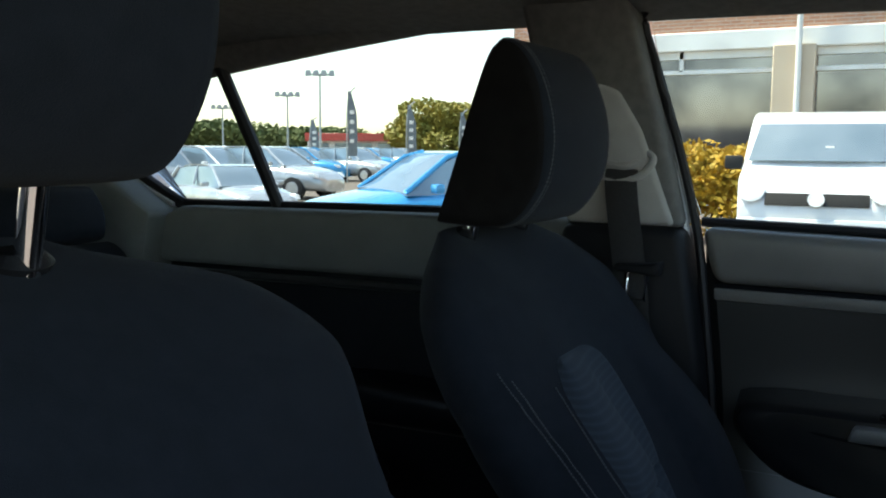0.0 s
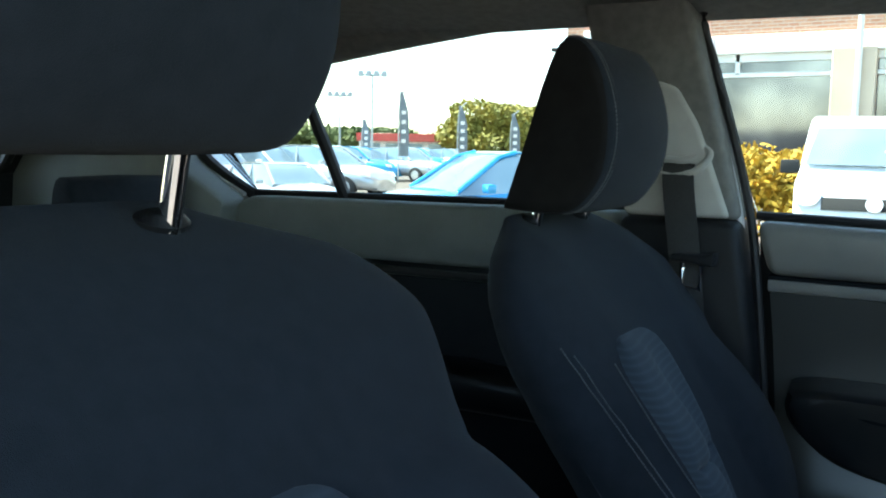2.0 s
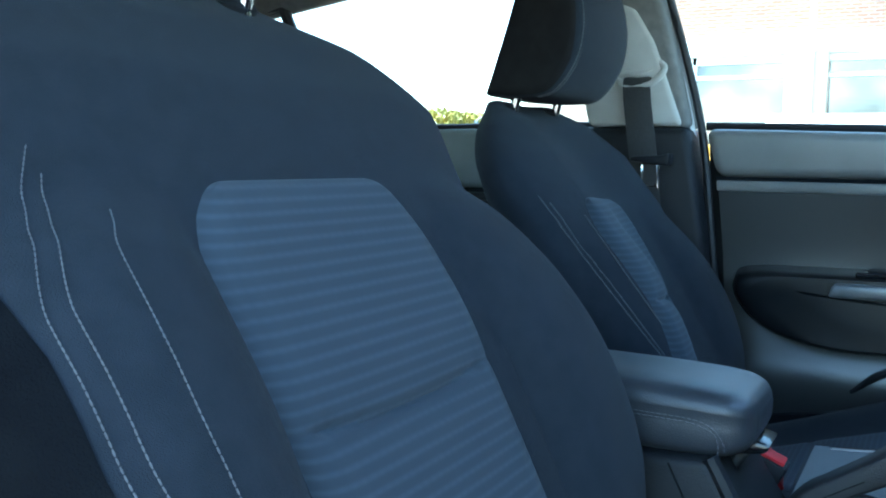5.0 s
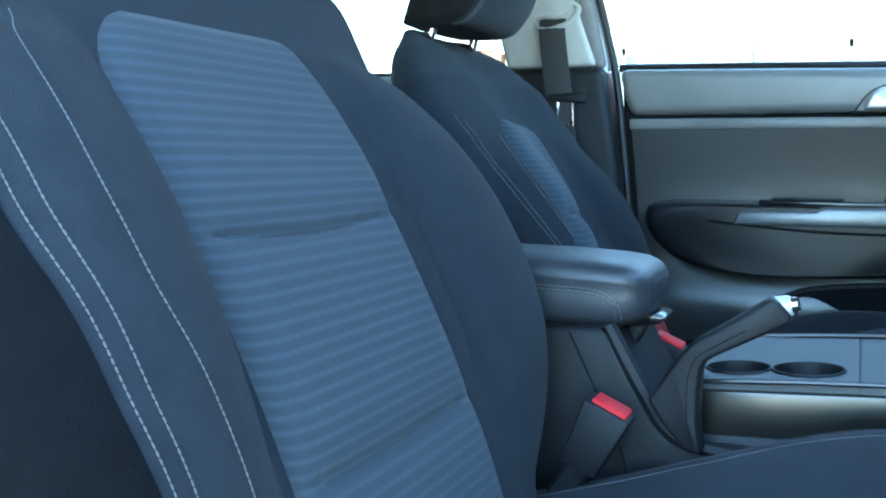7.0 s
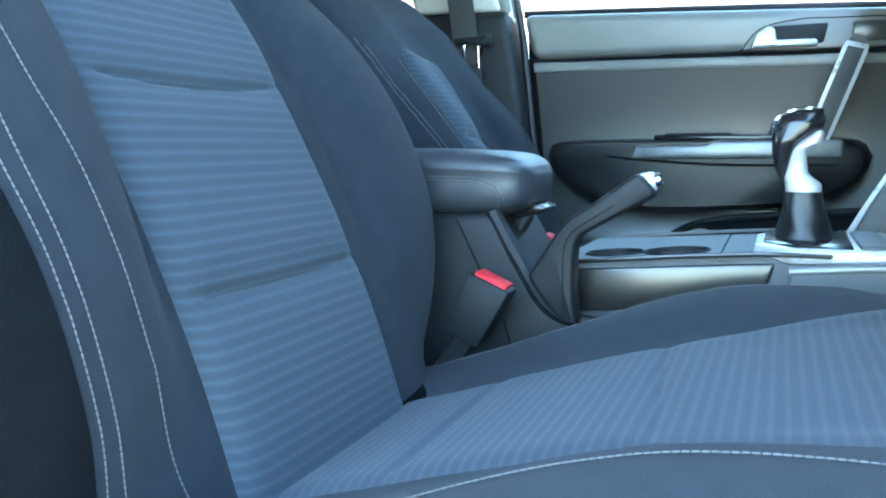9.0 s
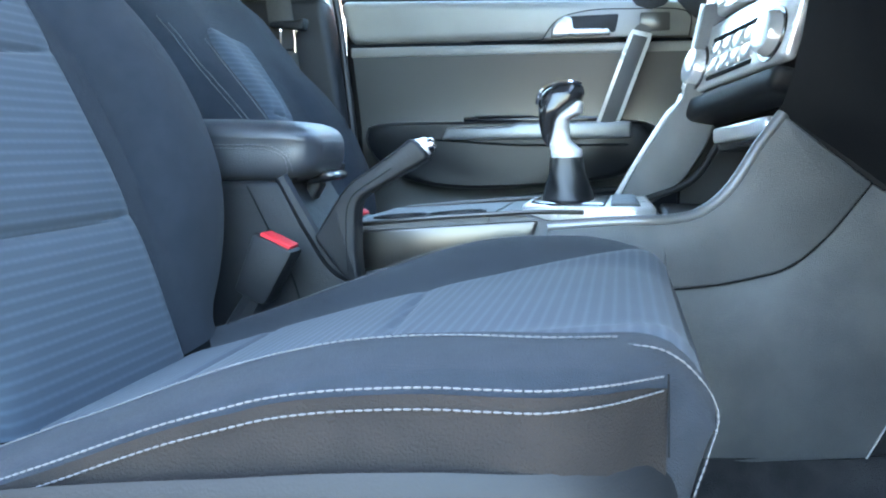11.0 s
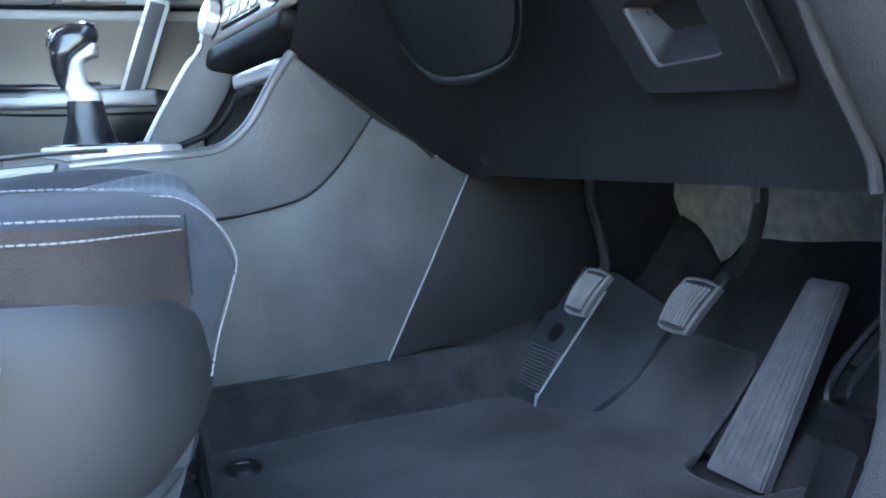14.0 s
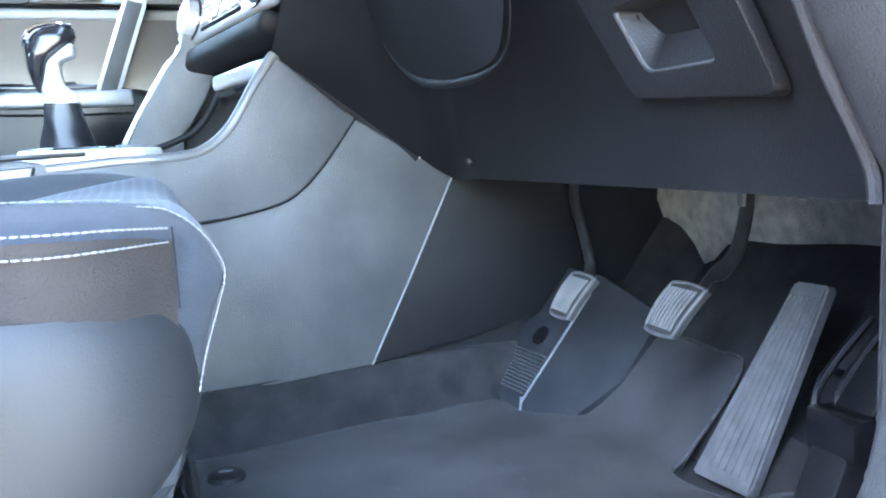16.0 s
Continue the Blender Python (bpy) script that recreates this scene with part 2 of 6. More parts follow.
def spline(pts, n):
    """n points on a smooth line through pts."""
    d = [0.0]
    for a, b in zip(pts, pts[1:]):
        d.append(d[-1] + (Vector(b) - Vector(a)).length + 1e-9)
    return [Vector([smooth_table(d, [p[k] for p in pts], d[-1] * i / (n - 1)) for k in range(3)]) for i in range(n)]


def loft(rings, bm=None, cap=True, closed=True):
    bm = bm or bmesh.new()
    vs = [[bm.verts.new(p) for p in r] for r in rings]
    n = len(vs[0])
    for a, b in zip(vs, vs[1:]):
        for i in range(n if closed else n - 1):
            j = (i + 1) % n
            bm.faces.new((a[i], a[j], b[j], b[i]))
    if cap and closed:
        bm.faces.new(vs[0][::-1])
        bm.faces.new(vs[-1])
    return bm


def tube(pts, r, n=10, bm=None, flat=1.0, up=(0, 0, 1)):
    """A round or flattened bar along a line; r is one radius or one a point."""
    pts = [Vector(p) for p in pts]
    rs = r if isinstance(r, (list, tuple)) else [r] * len(pts)
    rings = []
    for i, p in enumerate(pts):
        d = (pts[min(i + 1, len(pts) - 1)] - pts[max(i - 1, 0)]).normalized()
        u = Vector(up)
        if abs(d.dot(u)) > 0.95:
            u = Vector((1, 0, 0))
        s = d.cross(u).normalized()
        u = s.cross(d).normalized()
        rings.append([p + s * rs[i] * math.cos(a) + u * rs[i] * flat * math.sin(a) for a in [2 * math.pi * k / n for k in range(n)]])
    return loft(rings, bm)


def rbox(x0, x1, y0, y1, z0, z1, bev=0.004, seg=2, bm=None):
    own = bmesh.new()
    bmesh.ops.create_cube(own, size=1)
    for v in own.verts:
        v.co = ((x0 + x1) / 2 + v.co.x * (x1 - x0), (y0 + y1) / 2 + v.co.y * (y1 - y0), (z0 + z1) / 2 + v.co.z * (z1 - z0))
    if bev:
        bmesh.ops.bevel(own, geom=own.edges[:], offset=bev, segments=seg, affect="EDGES", profile=0.5)
    return join(bm, own)


def join(bm, own):
    if bm is None:
        return own
    me = bpy.data.meshes.new("tmp")
    own.to_mesh(me)
    own.free()
    bm.from_mesh(me)
    bpy.data.meshes.remove(me)
    return bm


def prism(poly, a, b, axis="y", bev=0.003, seg=2, bm=None, shift=None):
    """Outline in the two other axes, drawn out from a to b along axis, edges rounded."""
    own = bmesh.new()

    def put(p, q):
        return {"y": (p[0], q, p[1]), "x": (q, p[0], p[1]), "z": (p[0], p[1], q)}[axis]

    lo = [own.verts.new(put(p, a)) for p in poly]
    hi = [own.verts.new(put(p, b)) for p in poly]
    own.faces.new(lo)
    own.faces.new(hi[::-1])
    for i in range(len(poly)):
        j = (i + 1) % len(poly)
        own.faces.new((lo[j], lo[i], hi[i], hi[j]))
    bmesh.ops.recalc_face_normals(own, faces=own.faces)
    if bev:
        bmesh.ops.bevel(own, geom=own.edges[:], offset=bev, segments=seg, affect="EDGES", profile=0.5, clamp_overlap=True)
    if shift:
        for v in own.verts:
            v.co = shift(v.co)
    return join(bm, own)


def sheet(fn, nu, nv, thick=0.0, bm=None):
    """A curved panel: fn(u, v) for u, v in 0..1, with a thickness behind it."""
    own = bmesh.new()
    g = [[own.verts.new(fn(i / nu, j / nv)) for j in range(nv + 1)] for i in range(nu + 1)]
    for i in range(nu):
        for j in range(nv):
            own.faces.new((g[i][j], g[i + 1][j], g[i + 1][j + 1], g[i][j + 1]))
    if thick:
        bmesh.ops.recalc_face_normals(own, faces=own.faces)
        bmesh.ops.solidify(own, geom=own.faces[:], thickness=thick)
    return join(bm, own)


def stitches(name, pts, parent, step=0.0031, length=0.0027, r=0.0005, n=1500):
    """A row of thread dashes along a line."""
    line = spline(pts, n)
    d, bm, last = 0.0, bmesh.new(), -1.0
    for a, b in zip(line, line[1:]):
        if d - last >= step:
            last = d
            t = (b - a).normalized()
            tube([a - t * length / 2, a, a + t * length / 2], [r * 0.6, r, r * 0.6], 5, bm)
        d += (b - a).length
    return obj(name, bm, THREAD, parent, "pale grey contrast stitching")


def ell(theta, p):
    c = math.cos(theta)
    return math.copysign(abs(c) ** p, c)


# ---- the cabin shell ----
def ground():
    bm = bmesh.new()
    r = 600
    for v in ((-r, -r), (r, -r), (r, r), (-r, r)):
        bm.verts.new((v[0], v[1], -0.10))
    bm.faces.new(bm.verts[:])
    obj("ground", bm, ASPHALT, smooth=False, kind="structure")


ground()

# car floor, tunnel side carpet, toe board
floor = obj("floor", prism([(-1.75, 0.44), (1.02, 0.44), (1.25, 0.66), (1.25, 0.70), (1.0, 0.482), (-1.75, 0.482)], -0.70, 0.70, bev=0), CARPET, kind="structure", smooth=False)
obj("sill", prism([(-0.72, 0.40), (-0.64, 0.40), (-0.625, 0.50), (-0.64, 0.535), (-0.70, 0.54), (-0.72, 0.53)], -0.3, 0.84, axis="x", bev=0.006), PLASTIC, kind="structure")


def hood(y):
    """Height of the headliner across the car."""
    return 1.375 + 0.085 * (1 - (y / 0.72) ** 2)


def ceiling():
    xs = [-1.75, -1.5, -1.2, -0.8, -0.4, 0.0, 0.3, 0.55]
    dz = [-0.12, -0.07, -0.04, -0.01, 0.0, 0.0, -0.005, -0.015]
    bm = sheet(lambda u, v: Vector((-1.75 + 2.3 * u, -0.70 + 1.40 * v, hood(-0.70 + 1.40 * v) + smooth_table(xs, dz, -1.75 + 2.3 * u))), 30, 24, 0.03)
    obj("ceiling", bm, LINER, kind="structure")


ceiling()


def roof_skin():
    bm = sheet(lambda u, v: Vector((-1.85 + 2.45 * u, -0.80 + 1.60 * v, 1.435 + 0.075 * (1 - (2 * v - 1) ** 2) - 0.10 * max(0, 0.25 - u) ** 1.2 * 4 - 0.02 * max(0, u - 0.8))), 24, 20, 0.02)
    obj("roof", bm, GREYCAR, kind="structure")


roof_skin()

# side wall around the windows, passenger side and driver side rear
TOPX = [-1.35, -1.1, -0.95, -0.79, -0.5, -0.24, -0.03, 0.2, 0.45, 0.7, 0.95]
TOPZ = [1.18, 1.255, 1.285, 1.307, 1.342, 1.366, 1.372, 1.372, 1.355, 1.30, 1.21]


def roof_rail(side):
    pts = [(x, side * (0.735 - 0.25 * max(0, z - 1.2)), z + 0.03) for x, z in zip(TOPX, TOPZ)]
    return obj("trim", tube(spline(pts, 40), 0.045, 12, flat=0.75), LINER, kind="structure")


roof_rail(1)
roof_rail(-1)



def b_pillar(side):
    w = thing("pillar_trim", "light grey pillar trim with dark lower cover", "pillar trim", kind="structure")

    def sh(v):
        z = v.z
        return Vector((v.x - 0.055 * (z - 1.065) / 0.20, side * (v.y - 0.20 * max(0, z - 1.10)), z))

    top = prism([(-0.125, 1.066), (0.045, 1.066), (0.052, 1.20), (0.058, 1.40), (-0.09, 1.40), (-0.115, 1.20)], 0.66, 0.75, bev=0.012, seg=3, shift=lambda v: sh(v))
    obj("upper_cover", top, LINER, w)
    face = prism([(-0.118, 1.069), (0.035, 1.069), (0.028, 1.20), (0.012, 1.252), (-0.012, 1.262), (-0.088, 1.262), (-0.108, 1.20)], 0.650, 0.672, bev=0.008, seg=3, shift=lambda v: sh(v))
    obj("upper_trim", face, TRIM, w, "warm light grey pillar trim")
    low = prism([(-0.15, 0.50), (0.115, 0.50), (0.075, 0.90), (0.045, 1.0675), (-0.125, 1.0675), (-0.15, 0.9)], 0.645, 0.75, bev=0.014, seg=3, shift=lambda v: Vector((v.x, side * v.y, v.z)))
    obj("lower_cover", low, PLASTIC, w, "black grained lower pillar cover")
    return w


b_pillar(1)
pb = b_pillar(-1)
pb.location = (-0.02, 0, 0)

# rubber seal along the pillar's front edge
obj("trim", tube(spline([(0.10, 0.69, 0.52), (0.093, 0.69, 0.75), (0.072, 0.695, 0.95), (0.055, 0.70, 1.065), (0.028, 0.69, 1.18), (0.0, 0.675, 1.28), (-0.018, 0.665, 1.35), (0.01, 0.66, 1.372), (0.2, 0.66, 1.372)], 60), 0.0065, 8), BLACKRUBBER, kind="structure")
obj("trim", tube(spline([(0.062, 0.685, 0.75), (0.050, 0.69, 0.95), (0.040, 0.695, 1.065), (0.012, 0.685, 1.18), (-0.018, 0.67, 1.28), (-0.035, 0.66, 1.36)], 40), 0.006, 8), SATIN, kind="structure")


# unseen dark wall added beside the car, behind the camera, to block side light
obj("light_blocker", rbox(-14, -1.0, -2.8, -2.6, -0.10, 2.3, 0.01, 1), BLOCKER, kind="structure", smooth=False)


# ---- doors ----
def front_door():
    d = thing("door_1", "closed front passenger door with dark grey trim", "door", kind="structure")
    X1 = 1.02
    core = prism([(0.085, 0.50), (X1, 0.50), (X1, 1.03), (0.66, 1.046), (0.06, 1.06)], 0.732, 0.78, bev=0.004)
    obj("door_core", core, PLASTIC, d)
    # upper panel
    up = prism([(0.083, 0.989), (X1, 0.987), (X1, 1.035), (0.66, 1.050), (0.30, 1.060), (0.062, 1.066), (0.07, 1.03)], 0.690, 0.775, bev=0.016, seg=5)
    obj("upper_panel", up, DOORUP, d, "dark grey soft upper panel")
    obj("belt_strip", tube(spline([(0.055, 0.735, 1.071), (0.30, 0.735, 1.066), (0.66, 0.735, 1.056), (X1, 0.735, 1.04)], 20), 0.007, 8), BLACKRUBBER, d, "black window weather strip")
    obj("groove", prism([(0.083, 0.9835), (X1, 0.9815), (X1, 0.9870), (0.083, 0.9890)], 0.694, 0.72, bev=0), SEAMSHADE, d, smooth=False)

    obj("ledge_strip", prism([(0.084, 0.9665), (X1, 0.9645), (X1, 0.9815), (0.083, 0.9835)], 0.691, 0.730, bev=0.003, seg=2), DOORUP, d, "grey ledge under the groove")

    # concave middle panel, deepest above the armrest
    def mid(u, v):
        x = 0.088 + (X1 - 0.088) * u
        z = 0.72 + 0.248 * v
        deep = 0.021 * (1 - ((v - 0.52) / 0.52) ** 2) if v < 0.52 else 0.021 - 0.013 * ((v - 0.52) / 0.48) ** 1.6
        return Vector((x + 0.02 * (1 - v), 0.694 + deep, z))

    obj("middle_panel", sheet(mid, 30, 60, 0.012), GREYPLASTIC, d, "mottled dark grey middle panel")

    # armrest pod
    def pod(y, s):
        pts = [(0.128, 0.842), (0.16, 0.850), (0.27, 0.852), (0.42, 0.853), (0.56, 0.853), (0.605, 0.845), (0.618, 0.82), (0.60, 0.785), (0.55, 0.757), (0.42, 0.742), (0.28, 0.738), (0.19, 0.755), (0.14, 0.79), (0.124, 0.82)]
        cx, cz = 0.37, 0.80
        pts = [(p[0], 0, p[1]) for p in pts]
        line = spline(pts + [pts[0]], 57)[:-1]
        return [Vector((cx + (p.x - cx) * s, y, cz + (p.z - cz) * s)) for p in line]

    obj("armrest", loft([pod(0.70, 1.02), pod(0.655, 1.0), pod(0.628, 0.985), pod(0.612, 0.95), pod(0.606, 0.88)]), DOORVINYL, d, "padded black leatherette armrest")
    obj("armrest_seam", tube(spline([(0.127, 0.640, 0.828), (0.20, 0.612, 0.826), (0.268, 0.606, 0.820), (0.40, 0.604, 0.812), (0.56, 0.606, 0.812), (0.612, 0.63, 0.815)], 40), 0.0022, 6), SEAMSHADE, d)
    obj("silver_strip", prism([(0.266, 0.820), (0.575, 0.822), (0.575, 0.850), (0.392, 0.849), (0.380, 0.843), (0.274, 0.841)], 0.597, 0.635, bev=0.005, seg=3), STRIP, d, "satin silver switch panel edge")
    obj("switch_panel", prism([(0.30, 0.61), (0.56, 0.61), (0.56, 0.665), (0.32, 0.665)], 0.848, 0.858, axis="z", bev=0.003), GLOSSBLACK, d)
    obj("window_switch", rbox(0.47, 0.49, 0.622, 0.636, 0.857, 0.863, 0.002), PLASTIC, d)
    obj("pull_cup", rbox(0.315, 0.42, 0.612, 0.66, 0.850, 0.8605, 0.006, 3), PLASTIC, d)
    # handle with its recess
    rec = spline([(0.425, 0, 0.990), (0.45, 0, 1.022), (0.50, 0, 1.035), (0.56, 0, 1.036), (0.66, 0, 1.030), (0.665, 0, 0.990)], 30)
    obj("handle_bezel", prism([(p.x, p.z) for p in rec], 0.684, 0.70, bev=0.003), DOORUP, d)
    # dark tube draws the shadow line around the flush bezel
    obj("bezel_shadow", tube([Vector((0.30, 0.6888, 0.9885)), Vector((0.415, 0.6885, 0.9885))] + [Vector((p.x, 0.6855, p.z)) for p in rec], 0.0011, 6), SEAMSHADE, d)
    obj("handle_recess", prism([(0.448, 0.996), (0.546, 0.998), (0.552, 1.029), (0.470, 1.027)], 0.6815, 0.69, bev=0.004), PLASTIC, d)
    grip = prism([(0.438, 0.993), (0.448, 1.016), (0.462, 1.026), (0.474, 1.022), (0.476, 1.004), (0.535, 1.004), (0.538, 0.994)], 0.668, 0.682, bev=0.004, seg=3)
    obj("door_handle", grip, SATIN, d, "satin silver interior handle")
    obj("door_lock", rbox(0.585, 0.635, 0.682, 0.688, 0.998, 1.03, 0.004), GREYPLASTIC, d)
    # slanting grab handle: a flat bar, silver frame round a grey inlay
    a, b, half_w = Vector((0.588, 0.596, 0.988)), Vector((0.532, 0.606, 0.832)), Vector((0.0168, 0.002, -0.004))

    def slat(k, lift, wide):
        c, hw = a.lerp(b, k), half_w * wide
        bow = -0.010 * math.sin(math.pi * k)
        return [c + hw * q + Vector((0, bow - lift * (1 - 0.25 * q * q), 0)) for q in (-1, -0.5, 0, 0.5, 1)] + [c + hw + Vector((0, bow + 0.012, 0)), c - hw + Vector((0, bow + 0.012, 0))]

    obj("grab_handle", loft([slat(k / 16, 0.003, 0.9 if k in (0, 16) else 1.0) for k in range(17)]), SATIN, d, "satin silver framed grab handle")
    obj("grab_inlay", loft([slat(0.045 + 0.91 * k / 16, 0.0045, 0.66) for k in range(17)]), CONSOLE, d, "dark grey grab handle inlay")
    for p in (a, b):
        obj("grab_foot", tube([p + Vector((0, 0.008, 0)), p + Vector((0.002, 0.05, 0.002)), p + Vector((0.004, 0.10, 0.004))], [0.013, 0.012, 0.015], 12), CONSOLE, d)

    # lower panel with a bottle pocket
    def low(u, v):
        x = 0.10 + (X1 - 0.10) * u
        z = 0.50 + 0.235 * v
        return Vector((x, 0.690 - 0.022 * math.exp(-((v - 0.75) / 0.22) ** 2) * (1 if u < 0.3 else max(0, 1 - (u - 0.3) * 5)), z))

    obj("lower_panel", sheet(low, 30, 14, 0.012), GREYPLASTIC, d, "dark grey lower door panel")
    lip = spline([(0.30, 0.662, 0.672), (0.345, 0.66, 0.706), (0.40, 0.66, 0.722), (0.50, 0.66, 0.732), (0.66, 0.66, 0.742), (0.9, 0.66, 0.745)], 40)
    obj("pocket_lip", tube(lip, 0.0065, 8), PLASTIC, d)
    # flat near-black slab stands in for the shade inside the pocket
    obj("pocket", prism([(p.x, p.z - 0.004) for p in lip] + [(0.9, 0.52), (0.29, 0.52)], 0.662, 0.684, bev=0.0), SEAMSHADE, d, smooth=False)
    obj("ledge", tube(spline([(0.10, 0.672, 0.694), (0.19, 0.664, 0.682), (0.27, 0.662, 0.672), (0.31, 0.662, 0.66)], 24), 0.004, 6), SEAMSHADE, d)
    return d


front_door()


def pane(name, pts, y0=0.742):
    bm = bmesh.new()
    vs = [bm.verts.new((x, y0 - 0.25 * max(0, z - 1.15) * (1 if y0 > 0 else -1), z)) for x, z in pts]
    bm.faces.new(vs)
    bmesh.ops.recalc_face_normals(bm, faces=bm.faces)
    bmesh.ops.solidify(bm, geom=bm.faces[:], thickness=0.004)
    o = obj(name, bm, GLASS, kind="structure", smooth=False)
    o.visible_shadow = False
    return o


pane("window_1", [(0.06, 1.06), (0.70, 1.05), (0.95, 1.05), (0.93, 1.21), (0.7, 1.31), (0.45, 1.36), (0.2, 1.38), (-0.02, 1.38), (0.01, 1.2)])
pane("window_2", [(-0.12, 1.06), (-0.70, 1.055), (-0.79, 1.31), (-0.5, 1.35), (-0.24, 1.372), (-0.15, 1.3)])
pane("window_3", [(-0.70, 1.055), (-0.92, 1.055), (-1.1, 1.20), (-1.08, 1.26), (-0.95, 1.29), (-0.79, 1.31)])


def rear_door(side):
    d = thing("door_2" if side > 0 else "door_3", "closed rear door with dark grey trim and black armrest", "door", kind="structure")
    m = lambda v: Vector((v.x, side * v.y, v.z))
    obj("door_core", prism([(-1.05, 0.50), (-0.12, 0.50), (-0.12, 1.055), (-0.92, 1.05), (-1.05, 0.9)], 0.715, 0.78, bev=0.004, shift=m), PLASTIC, d)
    obj("upper_panel", prism([(-0.95, 0.955), (-0.12, 0.962), (-0.12, 1.070), (-0.90, 1.062), (-0.97, 1.03)], 0.685, 0.775, bev=0.012, seg=3, shift=m), QUARTER, d, "grey-green soft upper panel")
    obj("ridge", tube([m(Vector(p)) for p in ((-0.98, 0.69, 0.940), (-0.12, 0.69, 0.946))], 0.008, 8), GREYPLASTIC, d)
    obj("armrest", prism([(-0.75, 0.72), (-0.2, 0.73), (-0.19, 0.79), (-0.45, 0.80), (-0.74, 0.785)], 0.62, 0.72, bev=0.02, seg=3, shift=m), DOORVINYL, d)
    obj("belt_strip", tube(spline([m(Vector(p)) for p in ((-0.10, 0.735, 1.074), (-0.5, 0.735, 1.071), (-0.93, 0.735, 1.066))], 16), 0.007, 8), BLACKRUBBER, d)
    obj("door_handle", prism([(-0.33, 0.865), (-0.20, 0.868), (-0.20, 0.885), (-0.32, 0.884)], 0.675, 0.69, bev=0.004, shift=m), SATIN, d, "satin silver interior handle")
    return d


rear_door(1)
rear_door(-1)
# divider bar between rear window and quarter glass
obj("trim", tube([(-0.70, 0.735, 1.06), (-0.745, 0.715, 1.18), (-0.795, 0.69, 1.315)], 0.012, 8), BLACKRUBBER, kind="structure")
obj("trim", tube(spline([(-0.93, 0.735, 1.058), (-1.05, 0.735, 1.12), (-1.13, 0.73, 1.20), (-1.12, 0.72, 1.25), (-0.96, 0.705, 1.295), (-0.8, 0.69, 1.318)], 40), 0.013, 8), BLACKRUBBER, kind="structure")
obj("trim", tube(spline([(-0.945, 0.72, 1.060), (-1.07, 0.72, 1.12), (-1.15, 0.715, 1.205)], 20), 0.006, 8), SATIN, kind="structure")


def quarter(side):
    m = lambda v: Vector((v.x, side * v.y, v.z))
    poly = [(-1.66, 0.5), (-1.0, 0.5), (-0.95, 0.95), (-0.93, 1.05), (-1.06, 1.12), (-1.14, 1.20), (-1.12, 1.26), (-1.2, 1.30), (-1.44, 1.30), (-1.50, 1.21), (-1.60, 1.09)]
    obj("wall_east" if side > 0 else "wall_west", prism(poly, 0.64, 0.74, bev=0.012, seg=2, shift=m), QUARTER, kind="structure")


quarter(1)
quarter(-1)


def coat_hook():
    hk = thing("coat_hook", "small dark coat hook on the rear quarter trim", "hook")
    obj("hook_base", rbox(-1.245, -1.215, 0.622, 0.642, 1.16, 1.20, 0.005), PLASTIC, hk)
    obj("hook_arm", tube(spline([(-1.23, 0.625, 1.175), (-1.23, 0.60, 1.16), (-1.23, 0.59, 1.175)], 12), 0.006, 8), PLASTIC, hk)


coat_hook()


def tailgate():
    def lean(v):
        return Vector((v.x - 0.9 * max(0, 1.24 - v.z) * (1 if v.z > 1.0 else 0) - (0.22 if v.z <= 1.0 else 0), v.y, v.z))

    bm = bmesh.new()
    for a, b, c, d_ in ((-0.68, 0.68, 0.46, 1.085), (-0.68, 0.68, 1.245, 1.45), (-0.68, -0.60, 1.085, 1.245), (0.60, 0.68, 1.085, 1.245)):
        rbox(-1.50, -1.45, a, b, c, d_, 0.003, 1, bm)
    for v in bm.verts:
        v.co = lean(v.co)
    obj("wall_south", bm, PLASTIC, kind="structure")
    bm = bmesh.new()
    vs = [bm.verts.new(lean(Vector((-1.475, y, z)))) for y, z in ((-0.60, 1.085), (0.60, 1.085), (0.60, 1.245), (-0.60, 1.245))]
    bm.faces.new(vs)
    bmesh.ops.solidify(bm, geom=bm.faces[:], thickness=0.004)
    o = obj("window_4", bm, GLASS, kind="structure", smooth=False)
    o.visible_shadow = False
    edge = [lean(Vector((-1.448, y, z))) for y, z in ((-0.60, 1.092), (-0.55, 1.085), (0.55, 1.085), (0.588, 1.09), (0.604, 1.115), (0.606, 1.17), (0.592, 1.232), (0.56, 1.245), (-0.55, 1.245), (-0.60, 1.23), (-0.60, 1.092))]
    obj("trim", tube(edge, 0.012, 8), BLACKRUBBER, kind="structure")


tailgate()


